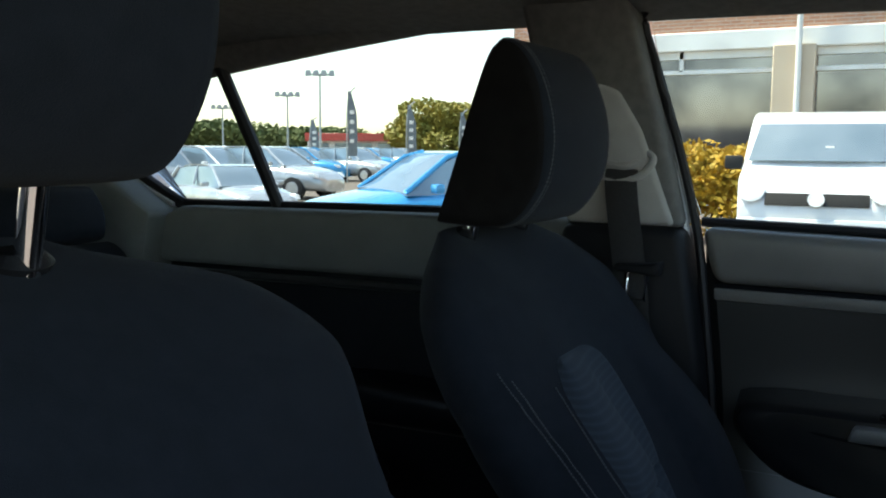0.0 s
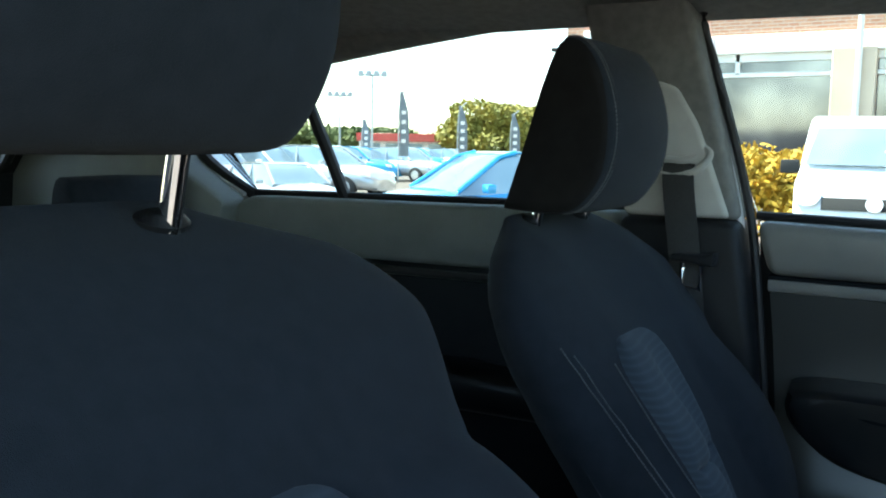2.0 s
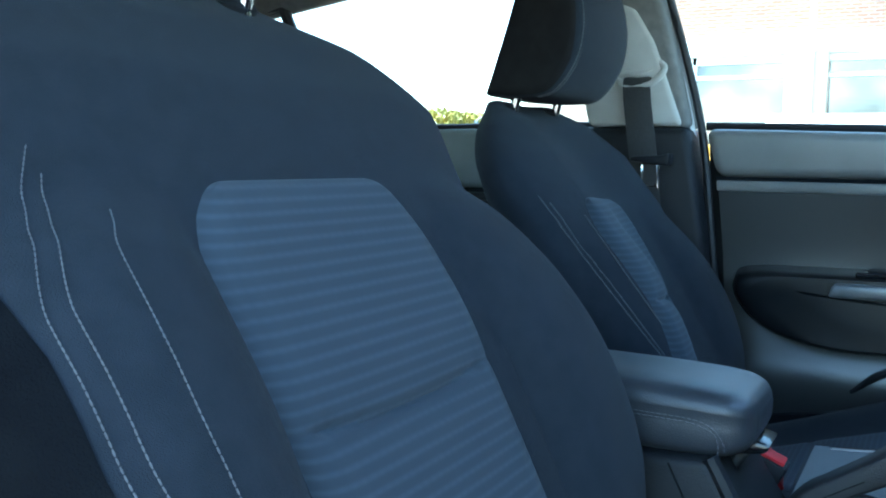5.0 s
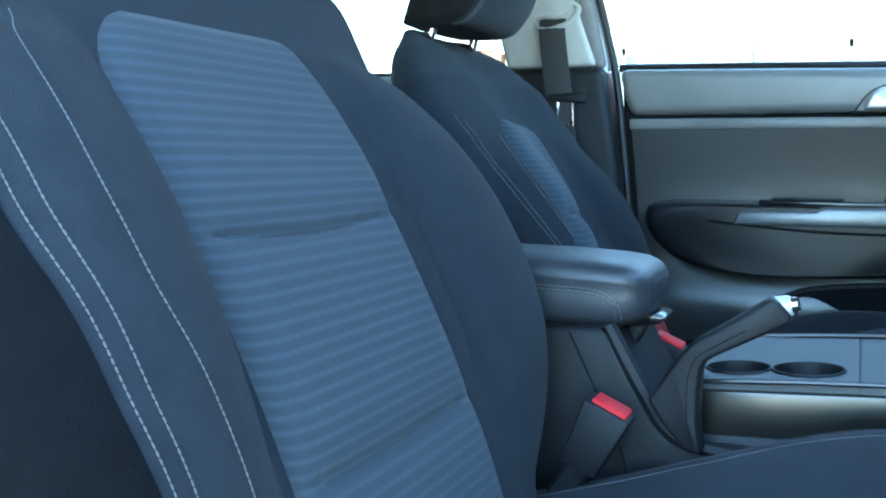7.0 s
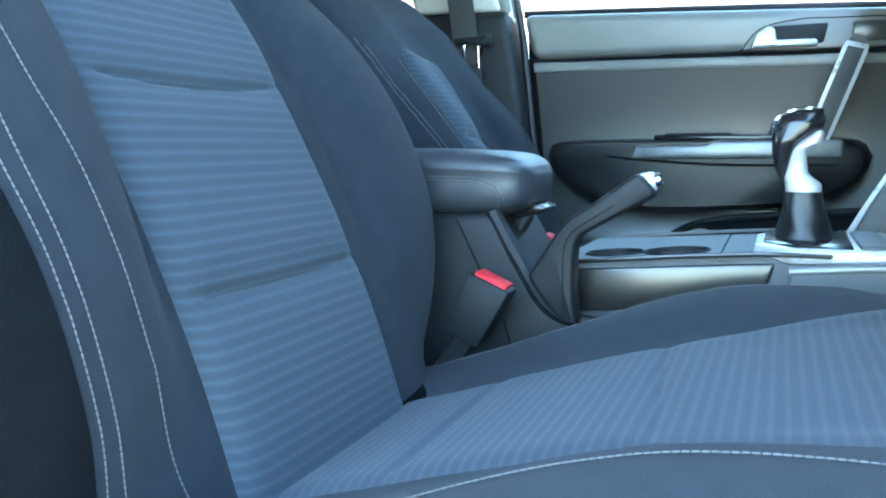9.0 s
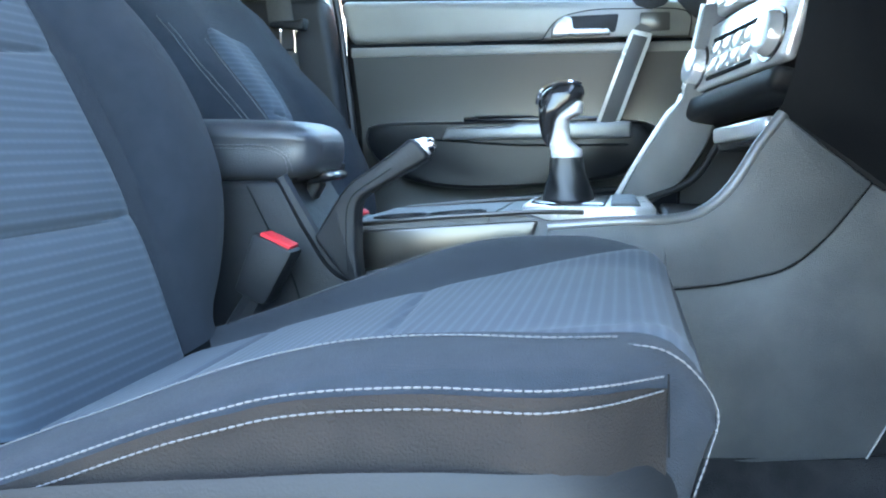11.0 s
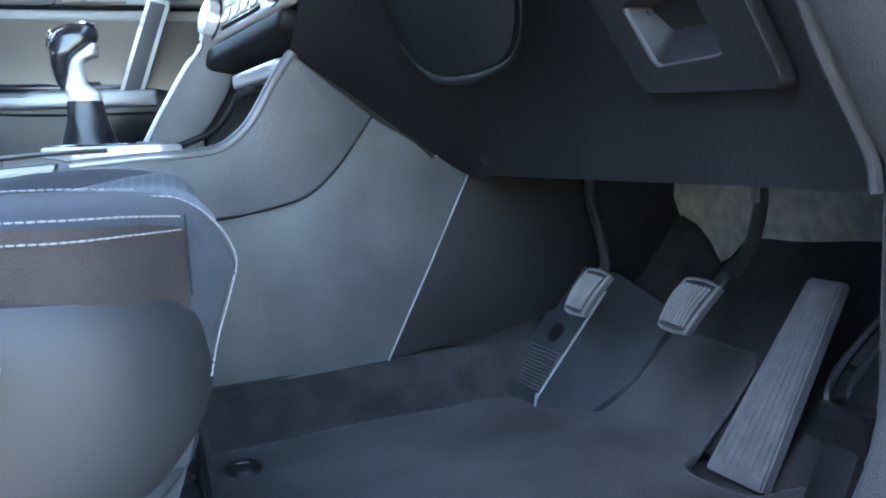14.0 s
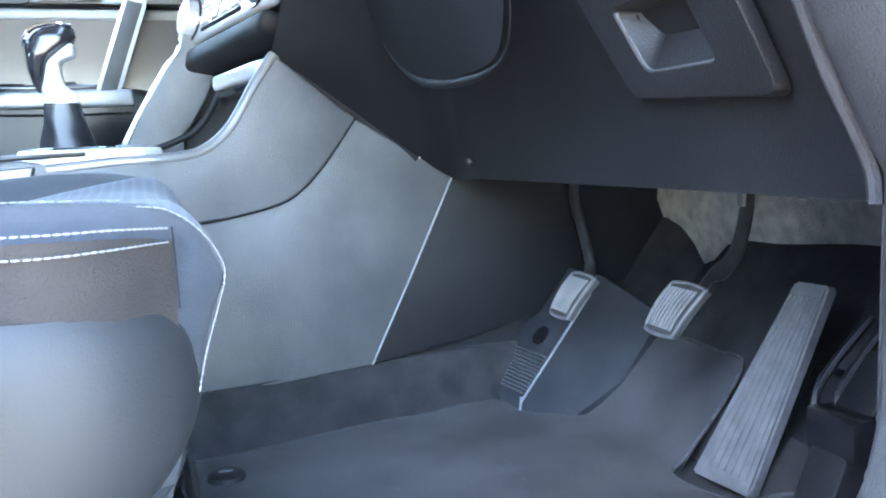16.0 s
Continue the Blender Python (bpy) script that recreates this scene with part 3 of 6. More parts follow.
# ---- rear bench ----
def rear_bench():
    b = thing("rear_bench", "black cloth rear bench with folded armrest", "seat")
    prof = lambda s: [(-0.98 + 0.02 * s, 0.70), (-0.86, 0.66), (-0.80, 0.70), (-0.86, 0.80), (-0.96, 0.98), (-0.99, 1.0), (-1.03, 0.99), (-1.06, 0.95), (-1.02, 0.70)]
    for y0, y1 in ((-0.62, -0.02), (0.02, 0.62)):
        obj("backrest", prism(prof(0), y0, y1, bev=0.022, seg=3), FABRIC, b)
        obj("cushion", prism([(-0.95, 0.60), (-0.42, 0.60), (-0.38, 0.66), (-0.42, 0.70), (-0.6, 0.695), (-0.93, 0.665)], y0, y1, bev=0.02, seg=3), FABRIC, b)
    obj("base", rbox(-0.95, -0.45, -0.6, 0.6, 0.48, 0.602, 0.006), PLASTIC, b)
    for y in (-0.46, 0.46):
        hr = spline([(-1.05, 0, 1.005), (-1.04, 0, 1.09), (-1.0, 0, 1.10), (-0.97, 0, 1.06), (-0.965, 0, 1.01), (-1.0, 0, 0.995)], 24)
        obj("headrest", loft([[Vector((-1.0 + (p.x + 1.0) * s, yy, 1.05 + (p.z - 1.05) * s)) for p in hr] for yy, s in ((y - 0.12, 0.7), (y - 0.11, 0.95), (y, 1.0), (y + 0.11, 0.95), (y + 0.12, 0.7))]), FABRIC, b)


rear_bench()


# ---- front seats ----
BZ = [0.56, 0.66, 0.763, 0.88, 0.99, 1.06, 1.10, 1.128]
BX = [0.275, 0.245, 0.208, 0.150, 0.080, 0.025, -0.018, -0.060]
BT = [0.095, 0.10, 0.104, 0.104, 0.096, 0.080, 0.064, 0.028]
NV = Vector((0.86, 0, 0.50))


def smax(a, b, k=0.010):
    """The larger of two heights, with a soft change-over."""
    h = max(0.0, k - abs(a - b)) / k
    return max(a, b) + h * h * k / 4


def front_offset(y, w, t):
    c = min(1.0, abs(y) / w) ** 2
    return t / 2 * max(0.0, 1 - c * c) ** 0.4 - t / 2


def wing_offset(y, z, form):
    if z < WZ[0] or z > WZ[-1]:
        return -1.0
    yo, fn, hw = smooth_table(WZ, form["WO"], z), smooth_table(WZ, form["WF"], z), form["wing"]
    c = min(1.0, abs(abs(y) - yo + hw) / hw) ** 1.25
    return fn - 0.07 + 0.07 * max(0.0, 1 - c * c) ** 0.425


def back_width(z, form):
    w = smooth_table(BZ, form["BW"], z)
    return smax(w, smooth_table(WZ, form["WO"], z), 0.02) if WZ[0] < z < WZ[-1] else w


def back_point(y, z, lift, form):
    """A place on the front of the backrest, y from the seat's middle."""
    w, t = smooth_table(BZ, form["BW"], z), smooth_table(BZ, BT, z)
    n = smax(front_offset(y, w, t) - form["hollow"] * max(0.0, 1 - (y / 0.12) ** 2) ** 1.5, wing_offset(y, z, form))
    return Vector((smooth_table(BZ, BX, z), y, z)) + NV * (n + lift)


WZ = [0.62, 0.66, 0.72, 0.78, 0.85, 0.92, 0.97, 1.01, 1.04]
# stitch lines of the backrest: height, distance from the middle
DRIVER_BACK = {
    "WO": [0.1524, 0.2033, 0.2379, 0.2549, 0.2559, 0.2477, 0.2350, 0.2181, 0.1962],
    "WF": [-0.0657, -0.0262, 0.0042, 0.0252, 0.0331, 0.0280, 0.0128, -0.0171, -0.0617],
    "BW": [0.190, 0.200, 0.205, 0.220, 0.2448, 0.2720, 0.2262, 0.1055], "wing": 0.0694, "thick": 1.0,
    "SZ": [0.58, 0.66, 0.72, 0.767, 0.792, 0.82, 0.85, 0.885, 0.91, 0.93, 0.95, 0.98, 1.0, 1.02],
    "SY": [0.155, 0.178, 0.193, 0.2049, 0.2108, 0.2165, 0.2195, 0.2240, 0.2222, 0.2199, 0.2155, 0.200, 0.188, 0.175],
    "TZ": [0.58, 0.66, 0.736, 0.77, 0.80, 0.825, 0.855, 0.89, 0.92, 0.95, 0.968, 0.985],
    "TY": [0.120, 0.140, 0.1578, 0.1677, 0.1746, 0.1799, 0.1875, 0.1890, 0.1856, 0.1796, 0.1734, 0.160],
    "panel": (-0.015, 0.099, 0.998, 0.0), "gap": (0.0085, 0.0085), "hollow": 0.0}
PASSENGER_BACK = {
    "WO": [0.1283, 0.1806, 0.2122, 0.2245, 0.2236, 0.2165, 0.2073, 0.1959, 0.1820],
    "WF": [-0.0707, -0.0360, -0.0082, 0.0112, 0.0199, 0.0148, 0.0025, -0.0171, -0.0463],
    "BW": [0.190, 0.200, 0.205, 0.220, 0.2430, 0.2325, 0.1758, 0.1048], "wing": 0.0802, "thick": 0.99,
    "SZ": [0.60, 0.70, 0.78, 0.82, 0.84, 0.86, 0.88, 0.90, 0.92, 0.94, 0.95, 0.96, 0.97, 0.98, 0.99, 1.0, 1.02],
    "SY": [0.130, 0.150, 0.170, 0.1870, 0.1960, 0.2011, 0.2034, 0.2035, 0.2026, 0.2016, 0.2034, 0.2062, 0.2098, 0.2131, 0.2154, 0.2169, 0.2178],
    "TZ": [0.60, 0.70, 0.80, 0.84, 0.86, 0.88, 0.90, 0.92, 0.94, 0.95, 0.96, 0.98, 1.0],
    "TY": [0.110, 0.130, 0.145, 0.1583, 0.1692, 0.1744, 0.1753, 0.1741, 0.1693, 0.1661, 0.1630, 0.1583, 0.157],
    "panel": (-0.071, 0.080, 1.004, 0.15), "gap": (0.0045, 0.0090), "hollow": 0.012}

CX = [0.14, 0.20, 0.26, 0.35, 0.43, 0.48, 0.53, 0.565, 0.583, 0.594, 0.600]
CB = [0.640, 0.653, 0.672, 0.7045, 0.7325, 0.7415, 0.7430, 0.7405, 0.7350, 0.7245, 0.711]
CC = [0.632, 0.645, 0.661, 0.688, 0.709, 0.719, 0.7265, 0.728, 0.7255, 0.719, 0.711]
HX = [0.14, 0.50, 0.535, 0.559, 0.579, 0.590, 0.600]
HW = [0.228, 0.228, 0.2265, 0.211, 0.184, 0.173, 0.164]
UX = [0.14, 0.55, 0.57, 0.580, 0.588, 0.594, 0.600]
UZ = [0.60, 0.60, 0.618, 0.645, 0.672, 0.692, 0.708]


def cushion_top(x, y):
    """Height of the cushion's top, y from the seat's middle."""
    c, b = smooth_table(CX, CC, x), smooth_table(CX, CB, x)
    k = min(1.0, max(0.0, (abs(y) - 0.10) / 0.085))
    k = k * k * (3 - 2 * k)
    z = c + (b - c) * k
    e = max(0.0, (abs(y) - 0.186) / 0.042)
    return z - 0.007 * e ** 2.5


def front_seat(name, label, loc, side, rise, form):
    s = thing(name, label, "seat", "front seats", at=loc)
    outer_line = lambda z: smooth_table(form["SZ"], form["SY"], z)
    second_line = lambda z: outer_line(z) - lerp_table([0.93, 0.98], form["gap"], z)
    inner_line = lambda z: smooth_table(form["TZ"], form["TY"], z)
    # backrest core
    rings = []
    for i in range(72):
        z = BZ[0] + (BZ[-1] - BZ[0]) * (1 - (1 - i / 71) ** 1.4)
        w, t = back_width(z, form), smooth_table(BZ, BT, z) * form["thick"]
        front = [back_point(-w * math.cos(math.pi * k / 70), z, 0.0, form) for k in range(71)]
        rear = []
        for k in range(1, 30):
            y = w * math.cos(math.pi * k / 30)
            rear.append(Vector((smooth_table(BZ, BX, z), y, z)) - NV * (t / 2 + t / 2 * max(0.0, 1 - (y / w) ** 4) ** 0.4))
        rings.append(front + rear)
    back = obj("backrest", loft(rings), FABRIC, s, "charcoal cloth backrest with rounded shoulders")
    # side wings
    for sd in (-1, 1):
        for z1, f in ((1.015, outer_line), (1.005, second_line), (0.985, inner_line)) if sd < 0 else ():
            stitches("stitching", [back_point(sd * f(z), z, 0.0010, form) for z in [0.60 + (z1 - 0.60) * q / 48 for q in range(49)]], s, r=0.00050 if side < 0 else 0.0010)
        # black side panel outside the outer stitch line
        if sd > 0 or side > 0:
            continue
        rows = []
        for i in range(50):
            z = 0.585 + 0.415 * i / 49
            w, t = back_width(z, form), smooth_table(BZ, BT, z) * form["thick"]
            fade = max(0.0, (z - 0.93) / 0.07) ** 1.5
            y0 = min(w * 0.97, outer_line(z) + 0.004)
            y0 += (w * 0.995 - y0) * fade
            lead = [back_point(sd * (y0 + (w - y0) * (1 - (1 - k / 14) ** 2)), z, 0.0010, form) + Vector((0, sd * 0.0012, 0)) for k in range(15)]
            trail = [Vector((smooth_table(BZ, BX, z), sd * (w * q + 0.0012), z)) - NV * (t / 2 + t / 2 * max(0.0, 1 - q ** 4) ** 0.4 + 0.001) for q in (1.0, 0.99, 0.96, 0.90, 0.8)]
            rows.append(lead + trail)
        obj("side_panel", loft(rows, closed=False), SIDE, s, "black cloth outer side panel")

    # ribbed middle panel
    mid0, half, top, slant = form["panel"]

    def panel(u, v):
        z = 0.600 + (top - 0.600) * v
        mid = mid0 + slant * min(0.0, z - 0.97)
        hw = half + 0.008 * math.exp(-((z - 0.925) / 0.045) ** 2)
        r = 0.048
        if z > top - r:
            hw -= 0.85 * (r - math.sqrt(max(0, r * r - (z - top + r) ** 2)))
        y = mid + hw * (2 * u - 1)
        sag = math.cos(math.pi * (y - mid) / 0.2)
        d1, d2 = z - 0.763 + 0.002 * sag, z - 0.882 + 0.006 * sag
        dip = sum(0.0048 * math.exp(-(q / 0.0026) ** 2) + 0.0042 * math.exp(-(q / 0.0125) ** 2) for q in (d1, d2))
        edge = min(1.0, 9 * min(u, 1 - u), 16 * (1 - v))
        puff = 0.0102 * math.sqrt(max(0.0, 1 - (1 - edge) ** 2)) - 0.0006
        return back_point(y, z, puff - dip * edge, form)

    obj("centre_panel", sheet(panel, 44, 220), RIB_Z, s, "grey-blue ribbed cloth centre panel")

    # headrest
    pr = [(-0.058, 1.136), (-0.036, 1.205), (-0.018, 1.265), (0.000, 1.308), (0.018, 1.312), (0.036, 1.294), (0.050, 1.260), (0.056, 1.218), (0.049, 1.176), (0.024, 1.140), (-0.010, 1.133)]
    prof = spline([(x, 0, z) for x, z in pr] + [(pr[0][0], 0, pr[0][1])], 61)[:-1]
    cx, cz = 0.008, 1.218

    deep, wide, tall, shift = (1.10, 0.93, 1.06, Vector((-0.013, -0.010, -0.004))) if side > 0 else (1, 1, 1, Vector())

    def hring(y, sc, bulge):
        out = []
        for p in prof:
            fx = cx + (p.x - cx) * sc * deep
            if p.x > cx:
                fx += bulge * (p.x - cx) / 0.06
            out.append(Vector((fx, y * wide, cz + (p.z - cz) * sc * tall + rise)) + shift)
        return out

    hs = [(-0.106, 0.80, -0.004), (-0.105, 0.93, 0), (-0.100, 0.985, 0.002), (-0.093, 1.0, 0.004), (-0.07, 1.01, 0.009), (-0.04, 1.015, 0.014), (0, 1.015, 0.016)]
    hs = hs + [(-y, a, b) for y, a, b in hs[-2::-1]]
    h = obj("headrest", loft([hring(*q) for q in hs]), FABRIC, s, "padded charcoal cloth headrest")
    for sd in (-1, 1):
        sidep = loft([hring(sd * 0.1020, 0.975, 0.0), hring(sd * 0.1058, 0.935, -0.001), hring(sd * 0.1070, 0.86, -0.004), hring(sd * 0.1074, 0.6, -0.004)])
        obj("side_panel", sidep, HEADSIDE, h, "black cloth headrest side panel")
        for off, sc in ((0.0935, 1.004), (0.0865, 1.008)) if side > 0 else ():
            ring = hring(sd * off, sc, 0.004)
            stitches("stitching", [ring[k] for k in range(20, 54, 2)], h, 0.0045, 0.0036, 0.0010)
    for y in (-0.072, 0.072):
        px = shift.x
        obj("headrest_post", tube([(px - 0.045, y, 1.09), (px - 0.028, y, 1.15 + rise), (px - 0.018, y, 1.19 + rise)], 0.0066, 12), CHROME, s, "polished chrome headrest post")
        obj("post_collar", tube([(px - 0.048, y, 1.112), (px - 0.045, y, 1.118), (px - 0.044, y, 1.122)], [0.017, 0.018, 0.012], 20, flat=0.7, up=(1, 0, 0)), PLASTIC, s)

    # cushion
    def crow(x):
        ys = [-0.228 + 0.456 * k / 48 for k in range(49)]
        h = smooth_table(HX, HW, x)
        top = [Vector((x, y * h / 0.228, cushion_top(x, y))) for y in ys]
        zl, zt = smooth_table(UX, UZ, x), cushion_top(x, 0.228)
        d = max(0.0, zt - zl)
        rim = [(h + 0.0025, zt - min(0.004, 0.3 * d)), (h + 0.0035, zt - min(0.012, 0.5 * d)), (h + 0.002, zt - min(0.03, 0.8 * d)), (h - 0.004, zl)]
        return top + [Vector((x, y, z)) for y, z in rim] + [Vector((x, 0, zl))] + [Vector((x, -y, z)) for y, z in rim[::-1]]

    xs = [0.14, 0.17, 0.2, 0.23, 0.26, 0.3, 0.34, 0.38, 0.42, 0.45, 0.48, 0.51, 0.535, 0.555, 0.57, 0.576, 0.582, 0.588, 0.592, 0.596, 0.598, 0.600]
    obj("cushion", loft([crow(x) for x in xs]), FABRIC, s, "charcoal cloth seat cushion with raised bolsters")

    def cpan(u, v):
        x = 0.245 + 0.352 * u
        hw = smooth_table([0.2, 0.32, 0.435, 0.50, 0.56, 0.60], [0.098, 0.102, 0.112, 0.128, 0.146, 0.150], x)
        y = hw * (2 * v - 1)
        dip = math.exp(-((x - 0.435 - 0.02 * (0.5 - v)) / 0.004) ** 2) + math.exp(-((x - 0.315) / 0.004) ** 2)
        edge = min(1.0, 10 * min(v, 1 - v), 10 * (u + 0.02), 14 * (1 - u))
        puff = 0.0050 * math.sqrt(max(0.0, 1 - (1 - edge) ** 2)) - 0.0006
        return Vector((x, y, cushion_top(x, y * 0.228 / smooth_table(HX, HW, x)) + puff - 0.0040 * dip * edge))

    obj("cushion_panel", sheet(cpan, 90, 30), RIB_X, s, "grey ribbed cloth cushion panel")
    for sd in (-1, 1):
        top = lambda y, x: Vector((x, sd * y * smooth_table(HX, HW, x) / 0.228, cushion_top(x, y) + 0.001))
        stitches("stitching", [top(0.189, 0.15 + 0.412 * k / 16) for k in range(17)], s, r=0.0005)
        for dz in (0.0075, 0.0150):
            stitches("stitching", [Vector((x, sd * (smooth_table(HX, HW, x) + 0.0056), cushion_top(x, 0.186) - dz + 0.30 * dz * max(0, (x - 0.55) / 0.028))) for x in [0.15 + 0.428 * k / 22 for k in range(23)]], s, r=0.0005)

        def side_cloth(u, v):
            x = 0.15 + 0.4295 * u
            e = max(0.0, (x - 0.545) / 0.0365)
            return Vector((x, sd * (smooth_table(HX, HW, x) + 0.0048 - 0.0006 * e * e - 0.0012 * v), cushion_top(x, 0.228) - 0.003 - 0.040 * v))

        obj("cushion_side", sheet(side_cloth, 60, 8), CUSHSIDE, s, "brown-black cloth cushion side")
        obj("seam", tube([Vector((0.5795, sd * 0.1875, 0.732)), Vector((0.5800, sd * 0.189, 0.72)), Vector((0.5805, sd * 0.1865, 0.70))], 0.0004, 5), SEAMSHADE, s)
        stitches("stitching", [Vector((x, sd * y, z)) for x, y, z in ((0.562, 0.1740, 0.7395), (0.5752, 0.1745, 0.7385), (0.5838, 0.173, 0.7345), (0.5915, 0.172, 0.7275), (0.5975, 0.1685, 0.7185), (0.600, 0.166, 0.709), (0.596, 0.1715, 0.696), (0.590, 0.178, 0.680), (0.586, 0.181, 0.664))], s)
    obj("valance", rbox(0.16, 0.560, -0.205, 0.205, 0.585, 0.66, 0.02, 3), SIDE, s, "black cloth cushion valance")
    # outer plastic shield with height lever
    plan = spline([(0.10, 0.236, 0), (0.30, 0.243, 0), (0.45, 0.246, 0), (0.51, 0.243, 0), (0.545, 0.230, 0), (0.567, 0.210, 0), (0.580, 0.186, 0), (0.586, 0.158, 0), (0.586, 0.12, 0)], 60)
    along = [k / 59 for k in range(60)]
    hi = [smooth_table([0.10, 0.20, 0.33, 0.43, 0.50, 0.545, 0.570, 0.590], [0.655, 0.668, 0.689, 0.702, 0.7085, 0.706, 0.7025, 0.699], p.x) for p in plan]
    lo = [lerp_table([0.10, 0.30, 0.50, 0.555, 0.577, 0.586], [0.583, 0.594, 0.610, 0.621, 0.629, 0.633], p.x) for p in plan]

    def shield(u, v):
        i = int(round(u * 59))
        t = (plan[min(i + 1, 59)] - plan[max(i - 1, 0)]).normalized()
        n = Vector((-t.y, t.x, 0))
        p = plan[i] + n * (-0.004 * v ** 9 - 0.010 * (1 - v) ** 5 + 0.003 * math.sin(math.pi * v))
        return Vector((p.x, side * p.y, lo[i] + (hi[i] - lo[i]) * v))

    obj("side_shield", sheet(shield, 59, 24, 0.006), SHIELD, s, "satin dark grey plastic side shield")
    obj("shield_lip", tube([shield(k / 59, 0.0) for k in range(8, 56)], 0.0045, 8), SHIELD, s)
    obj("height_lever", prism([(0.355, 0.670), (0.508, 0.6975), (0.522, 0.6945), (0.517, 0.684), (0.365, 0.656)], side * 0.248, side * 0.272, bev=0.006, seg=3), VINYL, s, "black height adjustment lever")
    # frame, rails, front bar
    for sd in (-1, 1):
        obj("rail", prism([(0.02, 0.485), (0.56, 0.485), (0.585, 0.495), (0.56, 0.525), (0.02, 0.52)], sd * 0.205, sd * 0.165, bev=0.004), STEEL, s, "dark steel seat rail")
        obj("riser", prism([(0.08, 0.52), (0.50, 0.52), (0.55, 0.60), (0.10, 0.60)], sd * 0.20, sd * 0.18, bev=0.004), STEEL, s)
    obj("slide_bar", tube(spline([(0.54, -0.17, 0.525), (0.580, -0.15, 0.545), (0.588, 0, 0.55), (0.580, 0.15, 0.545), (0.54, 0.17, 0.525)], 30), 0.0045, 8), STEEL, s, "dark steel seat slide bar")
    return s


front_seat("driver_seat", "charcoal cloth driver seat with ribbed centre and pale stitching", (0, -0.368, 0), -1, 0.022, DRIVER_BACK)
front_seat("passenger_seat", "charcoal cloth passenger seat beside the closed door", (-0.0446, 0.3673, -0.036), 1, 0.003, PASSENGER_BACK)


# ---- seat belts ----
def belt(side, x0):
    b = thing("seat_belt", "dark grey seat belt hanging from the pillar", "seat belt", "seat belts")
    m = lambda p: (p[0] + x0, side * p[1], p[2])
    ring = spline([m(p) for p in ((-0.068, 0.646, 1.146), (-0.056, 0.636, 1.132), (-0.015, 0.634, 1.134), (0.004, 0.636, 1.150), (0.006, 0.640, 1.162), (-0.006, 0.643, 1.168), (-0.014, 0.640, 1.156), (-0.030, 0.637, 1.150), (-0.056, 0.639, 1.152), (-0.068, 0.646, 1.146))], 60)
    obj("guide_loop", tube(ring, 0.0055, 8), TRIM, b, "light grey plastic belt guide")
    obj("guide_cover", loft([[Vector(m((-0.035 + r * 0.023 * ell(a, 0.6), y, 1.172 + r * 0.024 * ell(a - math.pi / 2, 0.6)))) for a in [2 * math.pi * k / 24 for k in range(24)]] for y, r in ((0.662, 1.05), (0.646, 1.0), (0.641, 0.95), (0.637, 0.8))]), TRIM, b, "light grey guide cover")
    pts = [m(p) for p in ((-0.036, 0.642, 1.150), (-0.035, 0.632, 1.138), (-0.033, 0.629, 1.11), (-0.014, 0.612, 1.01), (-0.006, 0.606, 0.95), (0.016, 0.60, 0.72), (0.02, 0.62, 0.55))]
    rings = []
    for p in spline(pts, 40):
        rings.append([p + Vector((a, b_ * side, 0)) for a, b_ in ((-0.0225, 0), (-0.008, -0.002), (0.008, -0.002), (0.0225, 0), (0.0225, 0.002), (-0.0225, 0.002))])
    obj("webbing", loft(rings), WEBBING, b, "dark grey woven webbing")
    obj("tongue_grip", prism([(-0.032, 1.012), (0.030, 1.006), (0.032, 1.026), (0.02, 1.022), (-0.03, 1.020)], 0.594, 0.622, bev=0.004, shift=lambda v: Vector(m(v))), PLASTIC, b)
    t = bmesh.new()
    tube([m(p) for p in ((-0.014, 0.606, 1.008), (-0.014, 0.606, 0.975), (0.010, 0.606, 0.972), (0.012, 0.606, 1.006))], 0.0035, 8, t)
    obj("tongue", t, CHROME, b, "chrome latch tongue")


belt(1, 0.0)
belt(-1, -0.16)


def buckle(loc, lean):
    b = thing("belt_buckle", "black belt buckle with red release button", "buckle", "belt buckles")
    b.matrix_world = pose(*loc, 0, lean, 0) @ Matrix.Diagonal((0.86, 0.86, 0.86, 1))
    obj("buckle_body", prism([(-0.019, -0.062), (0.016, -0.062), (0.022, 0.0), (-0.022, 0.0)], -0.017, 0.017, bev=0.004, seg=2), PLASTIC, b)
    obj("release_button", prism([(-0.016, -0.002), (0.017, -0.002), (0.017, 0.0035), (-0.016, 0.0035)], -0.013, 0.013, bev=0.002), RED, b, "red release button")
    obj("stalk", tube([(0, 0, -0.058), (-0.01, 0, -0.12), (-0.03, 0, -0.19)], 0.012, 8), PLASTIC, b)


buckle((0.277, -0.166, 0.734), 24)
buckle((0.279, 0.050, 0.745), 22)


def red_card():
    c = thing("red_card", "small red card standing on the passenger seat", "card")
    obj("card", rbox(-0.009, 0.009, -0.020, 0.020, -0.085, 0.030, 0.002, 2), REDCARD, c)
    c.matrix_world = pose(0.227, 0.283, 0.697, 0, -24, 8)


red_card()


# ---- centre console ----
def bend(x):
    """Driver-side face of the console: y at x."""
    return lerp_table([0.0, 0.58, 0.70, 0.87, 1.0], [-0.118, -0.118, -0.085, -0.052, -0.046], x)


